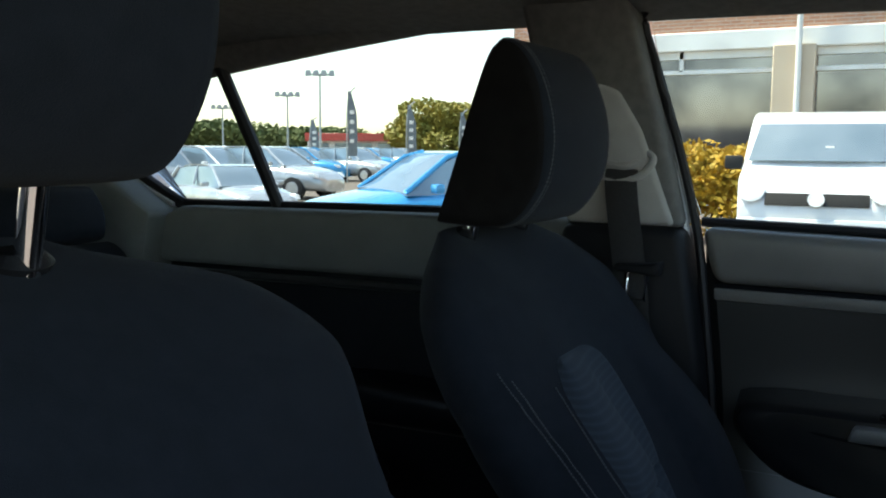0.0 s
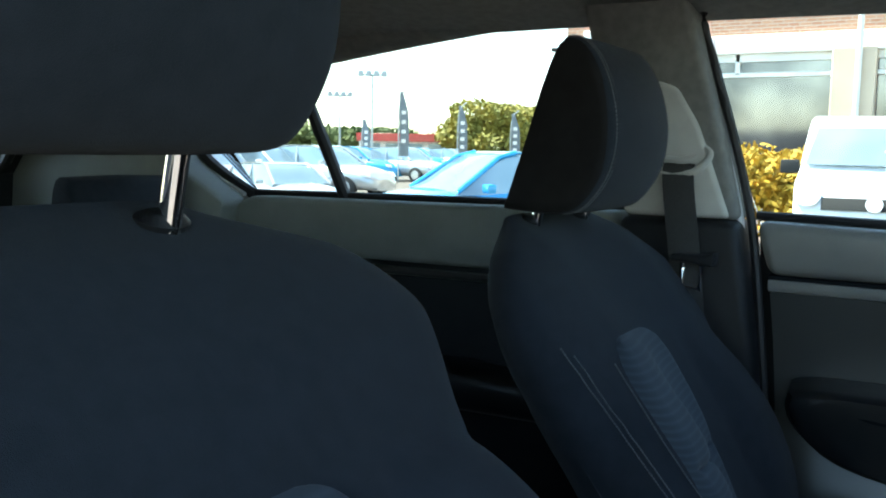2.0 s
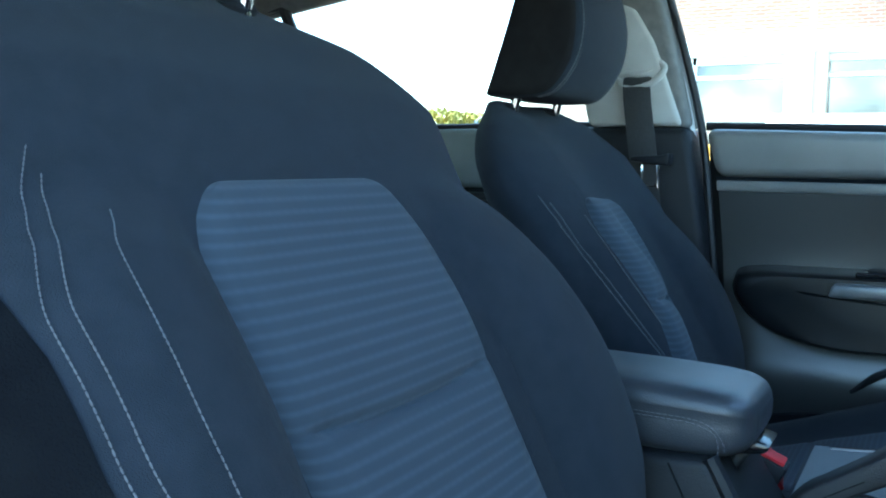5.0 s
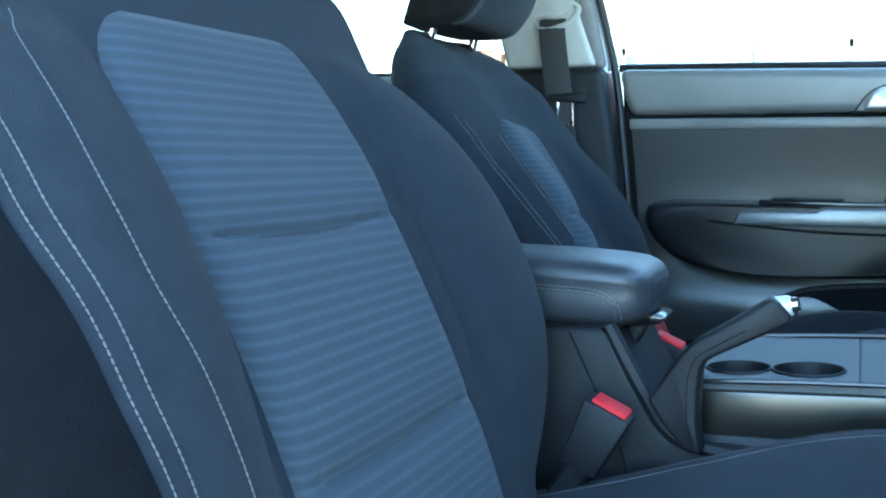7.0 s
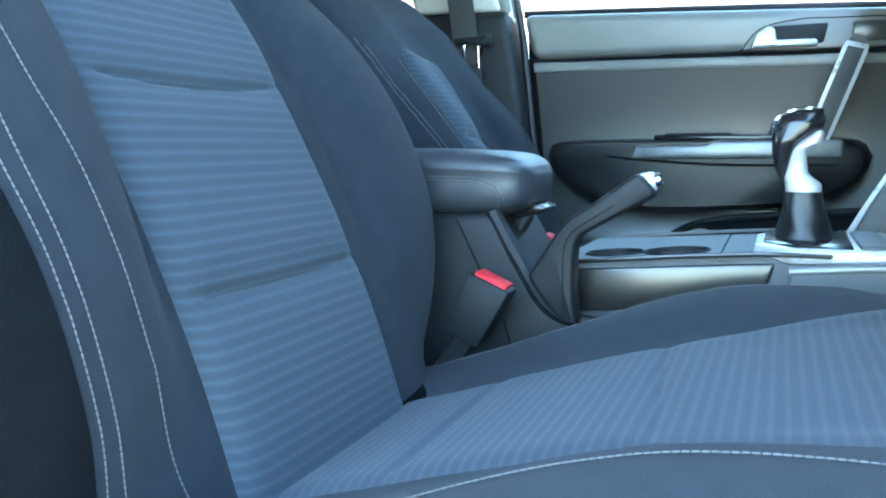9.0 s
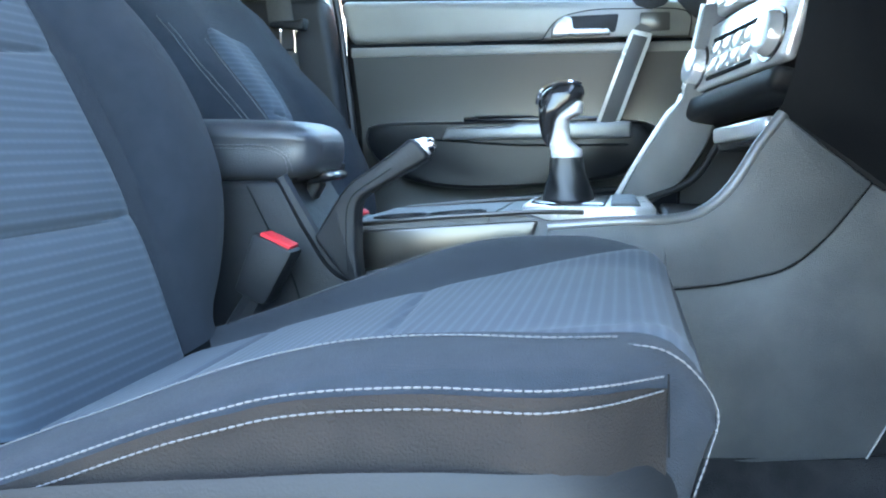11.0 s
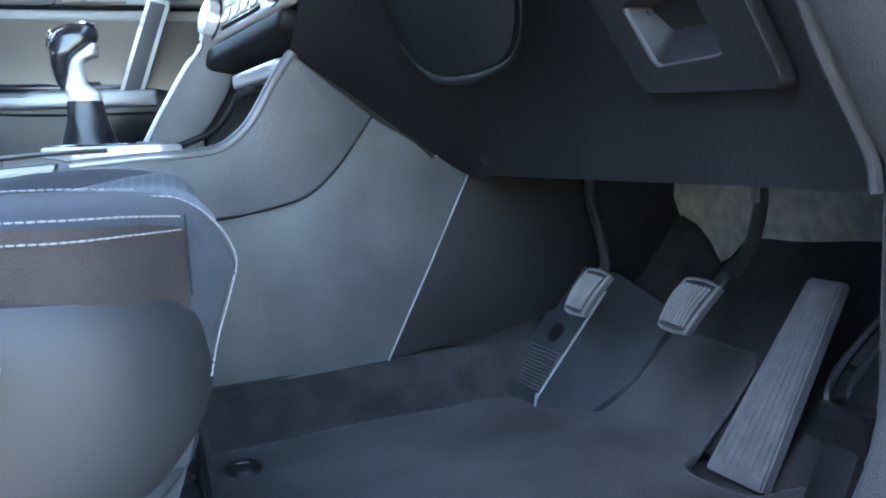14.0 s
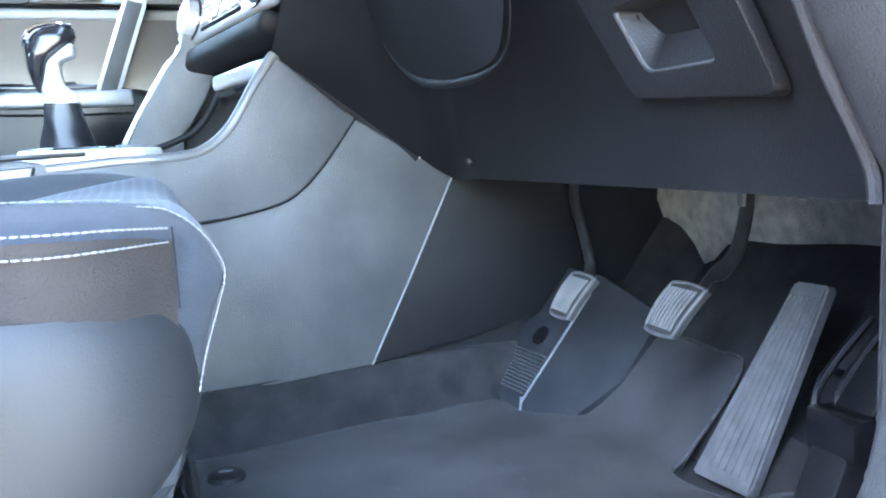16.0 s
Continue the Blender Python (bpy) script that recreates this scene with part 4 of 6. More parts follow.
def console():
    c = thing("centre_console", "dark grey centre console between the front seats", "console")
    # rear box under the armrest
    box_ = [(-0.20, 0.49), (-0.20, 0.775), (0.225, 0.782), (0.258, 0.784), (0.285, 0.738), (0.307, 0.706), (0.331, 0.694), (0.40, 0.694), (0.40, 0.49)]
    obj("rear_box", prism(box_, -0.115, 0.026, bev=0.007, seg=3), PLASTIC, c, "black grained console box")
    obj("box_ridge", tube(spline([(0.228, -0.116, 0.778), (0.25, -0.117, 0.735), (0.272, -0.117, 0.69), (0.285, -0.117, 0.64)], 20), 0.0008, 6), SEAMSHADE, c)
    obj("box_edge", tube(spline([(0.258, -0.108, 0.785), (0.285, -0.11, 0.739), (0.307, -0.11, 0.706), (0.335, -0.11, 0.694), (0.40, -0.11, 0.690)], 30), 0.007, 8), PLASTIC, c)
    obj("lower_body", prism([(0.38, 0.49), (0.38, 0.695), (0.47, 0.705), (0.56, 0.748), (0.60, 0.748), (0.60, 0.49)], -0.112, 0.115, bev=0.006, seg=2), CONSOLE, c)
    # cup holder block with silver flanks
    blk = bmesh.new()
    prism([(0.31, 0.69), (0.50, 0.69), (0.52, 0.745), (0.47, 0.7535), (0.445, 0.7515), (0.445, 0.705), (0.31, 0.705)], -0.090, 0.112, bev=0.003, bm=blk)
    obj("cup_holder_block", blk, CONSOLE, c)
    obj("silver_flank", prism([(0.325, 0.700), (0.455, 0.708), (0.482, 0.722), (0.490, 0.7480), (0.325, 0.7360)], -0.0965, -0.086, bev=0.003, seg=2), FLANK, c, "brushed grey console flank")
    obj("silver_rim", tube(spline([(0.325, -0.091, 0.7420), (0.40, -0.0935, 0.7495), (0.448, -0.094, 0.7530), (0.475, -0.096, 0.7550), (0.50, -0.102, 0.7560), (0.53, -0.114, 0.757)], 30), 0.0020, 8), FLANK, c, "grey metal console rim")
    obj("silver_rim", tube(spline([(0.325, 0.105, 0.743), (0.40, 0.106, 0.750), (0.47, 0.108, 0.755), (0.53, 0.112, 0.757)], 30), 0.0028, 8), FLANK, c, "grey metal console rim")
    # deck with two open wells
    deck_z = lambda x: lerp_table([0.31, 0.47], [0.7425, 0.7535], x)
    deck = bmesh.new()
    loops = [[(0.31, -0.090), (0.4455, -0.090), (0.4455, 0.112), (0.31, 0.112)]]
    wells = ((0.354, 0.0245), (0.408, 0.0265))
    for x, r in wells:
        loops.append([(x + r * math.cos(2 * math.pi * n / 32), -0.044 + r * 0.95 * math.sin(2 * math.pi * n / 32)) for n in range(32)])
    edges = []
    for lp in loops:
        vs = [deck.verts.new((x, y, deck_z(x))) for x, y in lp]
        edges += [deck.edges.new((vs[k], vs[(k + 1) % len(vs)])) for k in range(len(vs))]
    bmesh.ops.triangle_fill(deck, edges=edges, use_beauty=True)
    inside = [f for f in deck.faces if any(math.hypot(f.calc_center_median().x - x, (f.calc_center_median().y + 0.044) / 0.95) < r * 0.97 for x, r in wells)]
    bmesh.ops.delete(deck, geom=inside, context="FACES_ONLY")
    bmesh.ops.recalc_face_normals(deck, faces=deck.faces)
    loft([[Vector((x, y, deck_z(x) - dz)) for x, y in loops[0]] for dz in (0.0, 0.04)], deck, cap=False)
    obj("cup_holder_deck", deck, CONSOLE, c, smooth=False)
    for x, r in wells:
        circ = lambda k, dz: [Vector((x + k * r * math.cos(a), -0.044 + k * r * 0.95 * math.sin(a), deck_z(x) + dz + 0.069 * k * r * math.cos(a))) for a in [2 * math.pi * n / 32 for n in range(32)]]
        cup = obj("cup_holder", loft([circ(1.09, 0.0004), circ(1.06, 0.0018), circ(1.02, 0.0018), circ(0.99, 0.0), circ(0.97, -0.012)], cap=False), PLASTIC, c, "dark rimmed cup holder")
        obj("cup_well", loft([circ(0.99, -0.001), circ(0.95, -0.034), circ(0.02, -0.0345)], cap=False), PLASTIC, cup, "dark cup well")

    # forward side walls with sweeping rail
    rail = [(0.50, 0.743), (0.56, 0.748), (0.605, 0.750), (0.628, 0.756), (0.648, 0.772), (0.662, 0.792), (0.674, 0.812), (0.693, 0.838)]
    rl = spline([(x, 0, z) for x, z in rail], 30)
    under = [(0.768, 0.781), (0.750, 0.757), (0.733, 0.736), (0.712, 0.716), (0.691, 0.705), (0.646, 0.696), (0.60, 0.692), (0.50, 0.690)]

    def drv(v):
        return Vector((v.x, bend(v.x) + (v.y + 0.10), v.z))

    up = [(p.x, p.z) for p in rl] + under
    obj("upper_side", prism(up, -0.100, -0.072, bev=0.003, seg=2, shift=drv), CONSOLE, c, "dusty dark grey upper side panel")
    lowp = [(0.50, 0.690), (0.60, 0.692), (0.646, 0.696), (0.691, 0.705), (0.712, 0.716), (0.733, 0.736), (0.750, 0.757), (0.768, 0.781), (0.82, 0.75), (0.870, 0.721), (0.776, 0.541), (0.677, 0.538), (0.50, 0.535)]
    obj("lower_side", prism(lowp, -0.097, -0.07, bev=0.002, shift=drv), CONSOLE, c, "dusty dark grey lower side panel")
    obj("panel_gap", tube([drv(p) for p in spline([(x, -0.0985, z) for x, z in under], 50)], 0.0009, 6), SEAMSHADE, c)
    obj("trim_bar", tube([drv(Vector((0.870, -0.098, 0.721))), drv(Vector((0.823, -0.099, 0.631))), drv(Vector((0.775, -0.098, 0.541)))], 0.0010, 8), PALEEDGE, c, "thin light grey edge trim")
    obj("front_side", prism([(0.872, 0.72), (1.12, 0.74), (1.16, 0.62), (0.95, 0.567), (0.872, 0.549), (0.777, 0.541)], -0.094, -0.06, bev=0.002, shift=drv), DASH, c, "dark side panel ahead of the trim")
    obj("rail_trim", tube([Vector((p.x, bend(p.x) + 0.005, p.z + 0.001)) for p in rl], 0.0055, 10), BRIGHT, c, "satin silver sweeping rail")
    # passenger-side twin wall
    far = [(0.556, 0.752), (0.575, 0.79), (0.607, 0.842), (0.622, 0.862), (0.64, 0.955), (0.72, 0.96), (0.684, 0.868), (0.658, 0.842), (0.645, 0.81), (0.627, 0.78), (0.606, 0.760), (0.585, 0.748)]
    obj("far_side", prism(far, 0.085, 0.118, bev=0.004, seg=2), CONSOLE, c, "blue-grey far side wall")
    obj("rail_trim", tube(spline([(0.553, 0.100, 0.752), (0.575, 0.100, 0.792), (0.606, 0.100, 0.843), (0.622, 0.102, 0.866), (0.641, 0.104, 0.957)], 30), 0.0032, 8), SATIN, c, "satin silver sweeping rail")
    # dark cubby behind the lever
    cub = bmesh.new()
    rbox(0.60, 0.74, -0.068, 0.09, 0.735, 0.752, 0.003, 1, cub)
    rbox(0.72, 0.74, -0.062, 0.118, 0.75, 0.86, 0.003, 1, cub)
    rbox(0.62, 0.73, 0.112, 0.124, 0.745, 0.87, 0.003, 1, cub)
    obj("cubby", cub, DASH, c, "dark storage cubby")
    obj("cubby_lip", tube(spline([(0.585, 0.085, 0.756), (0.63, 0.083, 0.775), (0.655, 0.082, 0.81), (0.67, 0.082, 0.85)], 20), 0.0035, 8), DASH, c)
    # gear plate
    pl = [(0.472, -0.060), (0.500, -0.100), (0.575, -0.104), (0.592, -0.07), (0.588, 0.07), (0.56, 0.085), (0.49, 0.07), (0.472, 0.03)]
    obj("gear_plate", prism(pl, 0.748, 0.7605, axis="z", bev=0.004, seg=3), SATIN, c, "satin silver gear surround")
    obj("gear_inlay", prism([(0.479, -0.052), (0.503, -0.090), (0.547, -0.093), (0.551, 0.055), (0.497, 0.058), (0.480, 0.022)], 0.758, 0.7625, axis="z", bev=0.003), GLOSSBLACK, c)
    obj("ash_lid", prism([(0.552, -0.09), (0.578, -0.085), (0.575, 0.055), (0.552, 0.05)], 0.758, 0.7635, axis="z", bev=0.003), CONSOLE, c)
    return c


console()
# carpeted foot of the tunnel
obj("baseboard", loft([[Vector((x, bend(x) + q, z)) for q, z in ((0.02, 0.541), (0.006, 0.541), (-0.004, 0.530), (-0.012, 0.505), (-0.022, 0.482), (0.02, 0.482))] for x in (0.25, 0.58, 0.64, 0.70, 0.78, 0.87, 1.0, 1.1)]), CARPET, kind="structure")
obj("trim", prism([(-0.045, 0.49), (0.09, 0.49), (0.08, 0.70), (-0.03, 0.70)], 0.60, 1.2, axis="x", bev=0.01, shift=lambda v: Vector((v.x, v.y + 0.01, v.z))), PLASTIC, kind="structure")


def armrest():
    a = thing("console_armrest", "padded black leatherette armrest on the console", "armrest")

    def ring(x, w, z0, z1, p=0.46):
        zc, hz = (z0 + z1) / 2, (z1 - z0) / 2
        out = []
        for t in [2 * math.pi * k / 96 for k in range(96)]:
            z = zc + hz * ell(t - math.pi / 2, p)
            f = (z - z0) / (z1 - z0)
            pinch = 1 - 0.030 * math.exp(-((f - 0.64) / 0.035) ** 2) - 0.10 * max(0.0, 0.64 - f) ** 1.5
            out.append(Vector((x, -0.050 + w * ell(t, p) * pinch, z)))
        return out

    st = [(-0.20, 0.05, 0.80, 0.828), (-0.195, 0.058, 0.782, 0.836), (0.0, 0.061, 0.779, 0.840), (0.20, 0.062, 0.779, 0.839), (0.25, 0.0615, 0.7795, 0.837), (0.270, 0.0590, 0.782, 0.8345), (0.281, 0.053, 0.787, 0.830), (0.2865, 0.044, 0.794, 0.824), (0.289, 0.034, 0.800, 0.818)]
    xs = [q[0] for q in st]
    body = [ring(x, *[smooth_table(xs, [q[k] for q in st], x) for k in (1, 2, 3)]) for x in [-0.20 + 0.489 * (1 - (1 - i / 60) ** 2.0) for i in range(61)]]
    obj("pad", loft(body), VINYL, a, "stitched black leatherette pad")

    def side_at(x, f):
        w, z0, z1 = [smooth_table(xs, [q[k] for q in st], x) for k in (1, 2, 3)]
        return Vector((x, -0.050 - w * (1 - 0.10 * max(0.0, 0.64 - f) ** 1.5) - 0.0006, z0 + (z1 - z0) * f))

    for df in (0.0, 0.10):
        stitches("stitching", [side_at(-0.1 + 0.34 * k / 16, 0.60 - df * 0.5) for k in range(17)] + [side_at(0.254 - df * 0.02, 0.56 - df * 0.5), side_at(0.264 - df * 0.03, 0.42), side_at(0.268 - df * 0.04, 0.26), side_at(0.269 - df * 0.05, 0.12)], a, 0.0046, 0.0036, 0.0006)
    obj("lid", prism([(-0.19, 0.774), (0.255, 0.776), (0.272, 0.786), (0.276, 0.796), (0.2, 0.795), (-0.19, 0.795)], -0.098, 0.038, bev=0.004), PLASTIC, a, "black armrest lid")
    obj("latch", prism([(0.266, 0.776), (0.292, 0.781), (0.296, 0.787), (0.284, 0.791), (0.266, 0.787)], -0.066, -0.020, bev=0.003), GLOSSBLACK, a, "black lid latch")
    obj("lid_stay", prism([(0.258, 0.755), (0.268, 0.757), (0.280, 0.778), (0.266, 0.780)], -0.060, -0.040, bev=0.003), PLASTIC, a)


armrest()


def handbrake():
    h = thing("handbrake_lever", "raised black handbrake lever with silver button", "handbrake")
    up = [(0.2975, 0.7355), (0.3070, 0.7505), (0.3183, 0.7680), (0.3240, 0.7757), (0.3315, 0.7832), (0.3440, 0.7915), (0.3580, 0.8012), (0.3700, 0.8095), (0.3810, 0.8178), (0.3860, 0.8190), (0.3935, 0.8135), (0.3985, 0.8060), (0.3980, 0.8018), (0.3900, 0.7965), (0.3750, 0.7882), (0.3620, 0.7808), (0.3503, 0.7742), (0.3420, 0.7690), (0.3378, 0.7630), (0.3362, 0.7540), (0.3358, 0.7400), (0.3357, 0.7230), (0.3372, 0.7063), (0.3380, 0.6960), (0.3280, 0.6960), (0.3150, 0.7080), (0.3050, 0.7210), (0.2985, 0.7300)]
    line = spline([(x, 0, z) for x, z in up] + [(up[0][0], 0, up[0][1])], 130)[:-1]

    def ring(y, d):
        n = len(line)
        out = []
        for k, p in enumerate(line):
            t = (line[(k + 1) % n] - line[k - 1]).normalized()
            q = p + Vector((t.z, 0, -t.x)) * d
            out.append(Vector((q.x, y, q.z)))
        return out

    obj("lever", loft([ring(y, d) for y, d in ((-0.1350, 0.0032), (-0.1345, 0.0020), (-0.1325, 0.0007), (-0.1290, 0.0), (-0.1150, 0.0), (-0.1115, 0.0007), (-0.1095, 0.0020), (-0.1090, 0.0032))]), PLASTIC, h, "black grained handbrake lever")
    seam = spline([(0.3280, -0.1353, 0.7050), (0.3270, -0.1353, 0.7300), (0.3275, -0.1353, 0.7560), (0.3340, -0.1353, 0.7715), (0.3500, -0.1353, 0.7830), (0.3680, -0.1353, 0.7945)], 40)
    obj("grip_seam", tube(seam, 0.0005, 6), SEAMSHADE, h)
    a, d = Vector((0.3880, -0.122, 0.8110)), Vector((0.86, 0, 0.22)).normalized()
    obj("button_sleeve", tube([a, a + d * 0.008, a + d * 0.0105], [0.0085, 0.0082, 0.0070], 18), SATIN, h, "satin silver end cap")
    obj("release_button", tube([a + d * 0.008, a + d * 0.0145, a + d * 0.016], [0.0062, 0.0060, 0.004], 14), CHROME, h, "chrome release button")


handbrake()


def gear_lever():
    g = thing("gear_lever", "black gear lever with silver front and leather gaiter", "gear lever")
    by = -0.018
    zl = [0.812, 0.820, 0.835, 0.8505, 0.858, 0.8643, 0.8690, 0.8718]
    xl = [0.4905, 0.4863, 0.4830, 0.4824, 0.4840, 0.4883, 0.4960, 0.5060]
    zr = [0.812, 0.825, 0.835, 0.844, 0.8505, 0.8545, 0.861, 0.8690, 0.8718]
    xr = [0.4950, 0.4985, 0.5010, 0.5060, 0.5160, 0.5225, 0.5257, 0.5238, 0.5170]
    zy = [0.812, 0.825, 0.845, 0.862, 0.869, 0.8718]
    hy = [0.008, 0.014, 0.0185, 0.0175, 0.013, 0.006]
    rings = []
    for i in range(30):
        z = 0.812 + 0.0598 * i / 29
        a, b, h = lerp_table(zl, xl, z), lerp_table(zr, xr, z), lerp_table(zy, hy, z)
        rings.append([Vector(((a + b) / 2 + (b - a) / 2 * ell(t, 0.75), by + h * ell(t - math.pi / 2, 0.75), z)) for t in [2 * math.pi * q / 32 for q in range(32)]])
    obj("knob", loft(rings), GLOSSBLACK, g, "gloss black gear knob")
    zs = [0.8015, 0.805, 0.809, 0.814, 0.818, 0.827, 0.8367, 0.8395, 0.843, 0.851, 0.8535]
    x1 = [0.5240, 0.5245, 0.5238, 0.5177, 0.5133, 0.5118, 0.5115, 0.5150, 0.5238, 0.5248, 0.5235]
    x0 = [0.4955, 0.4950, 0.4945, 0.4925, 0.4935, 0.4955, 0.4985, 0.5000, 0.5030, 0.5140, 0.5180]
    h0 = [0.0165, 0.017, 0.016, 0.0135, 0.0125, 0.0135, 0.0165, 0.018, 0.0188, 0.0175, 0.0165]
    rings = []
    for i in range(36):
        z = 0.8015 + 0.052 * i / 35
        a, b, h = lerp_table(zs, x0, z), lerp_table(zs, x1, z), lerp_table(zs, h0, z)
        rings.append([Vector(((a + b) / 2 + (b - a) / 2 * ell(t, 0.75), by + h * ell(t - math.pi / 2, 0.75), z)) for t in [2 * math.pi * q / 28 for q in range(28)]])
    obj("silver_insert", loft(rings), SATIN, g, "satin silver lever neck")
    obj("knob_rim", tube(spline([(0.4826, by - 0.010, 0.852), (0.4850, by - 0.015, 0.8605), (0.4910, by - 0.0145, 0.8670), (0.5010, by - 0.0125, 0.8705), (0.5130, by - 0.0115, 0.8715), (0.5225, by - 0.0095, 0.8695)], 30), 0.0022, 8), CHROME, g, "thin chrome knob rim")
    bo = []
    for i in range(16):
        f = i / 15
        a = 0.018 + 0.008 * (1 - f) ** 1.4
        a0, a1 = 0.4900 + 0.0040 * f, 0.5350 - 0.0100 * f ** 0.8
        bo.append([Vector(((a0 + a1) / 2 + (a1 - a0) / 2 * ell(t, 0.7) + 0.0026 * math.sin(3 * t + 6 * f) * (1 - f), by + a * 1.1 * ell(t - math.pi / 2, 0.7), 0.761 + 0.041 * f)) for t in [2 * math.pi * q / 40 for q in range(40)]])
    obj("gaiter", loft(bo), DOORVINYL, g, "wrinkled black leather gaiter")


gear_lever()


# ---- dashboard ----
def centre_stack():
    s = thing("control_stack", "silver climate control stack canted to the driver", "control panel")
    s.matrix_world = pose(0.660, 0.026, 0.872, 0, 0, 17) @ pose(0, 0, 0, 0, 13, 0) @ pose(0, 0, 0, -6, 0, 0)
    # local: -x faces the cabin, y to the passenger side, z up
    obj("housing", rbox(0.002, 0.05, -0.118, 0.094, 0.0, 0.20, 0.008, 2), DASH, s, "black stack housing")
    for z0, z1, r, words_ in ((0.0, 0.070, -0.128, "climate panel"), (0.0765, 0.112, -0.142, "button panel"), (0.1185, 0.18, -0.155, "audio panel")):
        obj("faceplate", prism([(r + 0.012, z0), (0.090, z0), (0.090, z1), (r - 0.004, z1)], -0.007, 0.006, axis="x", bev=0.005, seg=3), STACKSILVER, s, "satin silver " + words_)
    obj("chin", prism([(-0.116, -0.004), (-0.108, -0.026), (0.080, -0.030), (0.092, -0.004)], -0.010, 0.03, axis="x", bev=0.008, seg=3), DASH, s, "soft black lower lip")
    for y in (-0.088, 0.070):
        k = obj("dial", loft([[Vector((x, y + r * math.cos(a), 0.026 + r * math.sin(a))) for a in [2 * math.pi * q / 28 for q in range(28)]] for x, r in ((0.0, 0.0205), (-0.013, 0.0195), (-0.018, 0.0175), (-0.019, 0.013))]), STACKSILVER, s, "silver rotary dial")
        obj("dial_ring", loft([[Vector((x, y + r * math.cos(a), 0.026 + r * math.sin(a))) for a in [2 * math.pi * q / 28 for q in range(28)]] for x, r in ((-0.0072, 0.0245), (-0.0085, 0.0240), (-0.0085, 0.0205))], cap=False), GLOSSBLACK, k, "black dial ring")
    for z0 in (0.0065, 0.0455):
        obj("slot", rbox(-0.0085, -0.004, -0.056, 0.040, z0, z0 + 0.0045, 0.001, 1), SEAMSHADE, s)
    for z0 in (0.0125, 0.029):
        for i in range(4):
            obj("button", rbox(-0.0095, -0.004, -0.055 + 0.024 * i, -0.0318 + 0.024 * i, z0, z0 + 0.0155, 0.002, 2), STACKSILVER, s)
    for i in range(7):
        obj("button", rbox(-0.0095, -0.004, -0.112 + 0.0275 * i, -0.0858 + 0.0275 * i, 0.084, 0.106, 0.003, 2), STACKSILVER, s)
    for i in range(2):
        k = obj("button", rbox(-0.0095, -0.004, -0.12 + 0.15 * i, -0.08 + 0.15 * i, 0.128, 0.150, 0.003, 2), GLOSSBLACK, s, "gloss black key")
    t = thing("coin_tray", "small silver-lipped drawer under the control stack", "drawer")
    t.matrix_world = pose(0.672, -0.006, 0.822, 0, 0, 20) @ pose(0, 0, 0, -5, 0, 0)
    obj("tray_lip", rbox(-0.008, 0.03, -0.052, 0.052, -0.004, 0.012, 0.004, 3), STACKSILVER, t, "satin silver drawer lip")
    obj("tray_under", rbox(-0.004, 0.07, -0.050, 0.050, -0.012, -0.003, 0.003), GLOSSBLACK, t)


centre_stack()


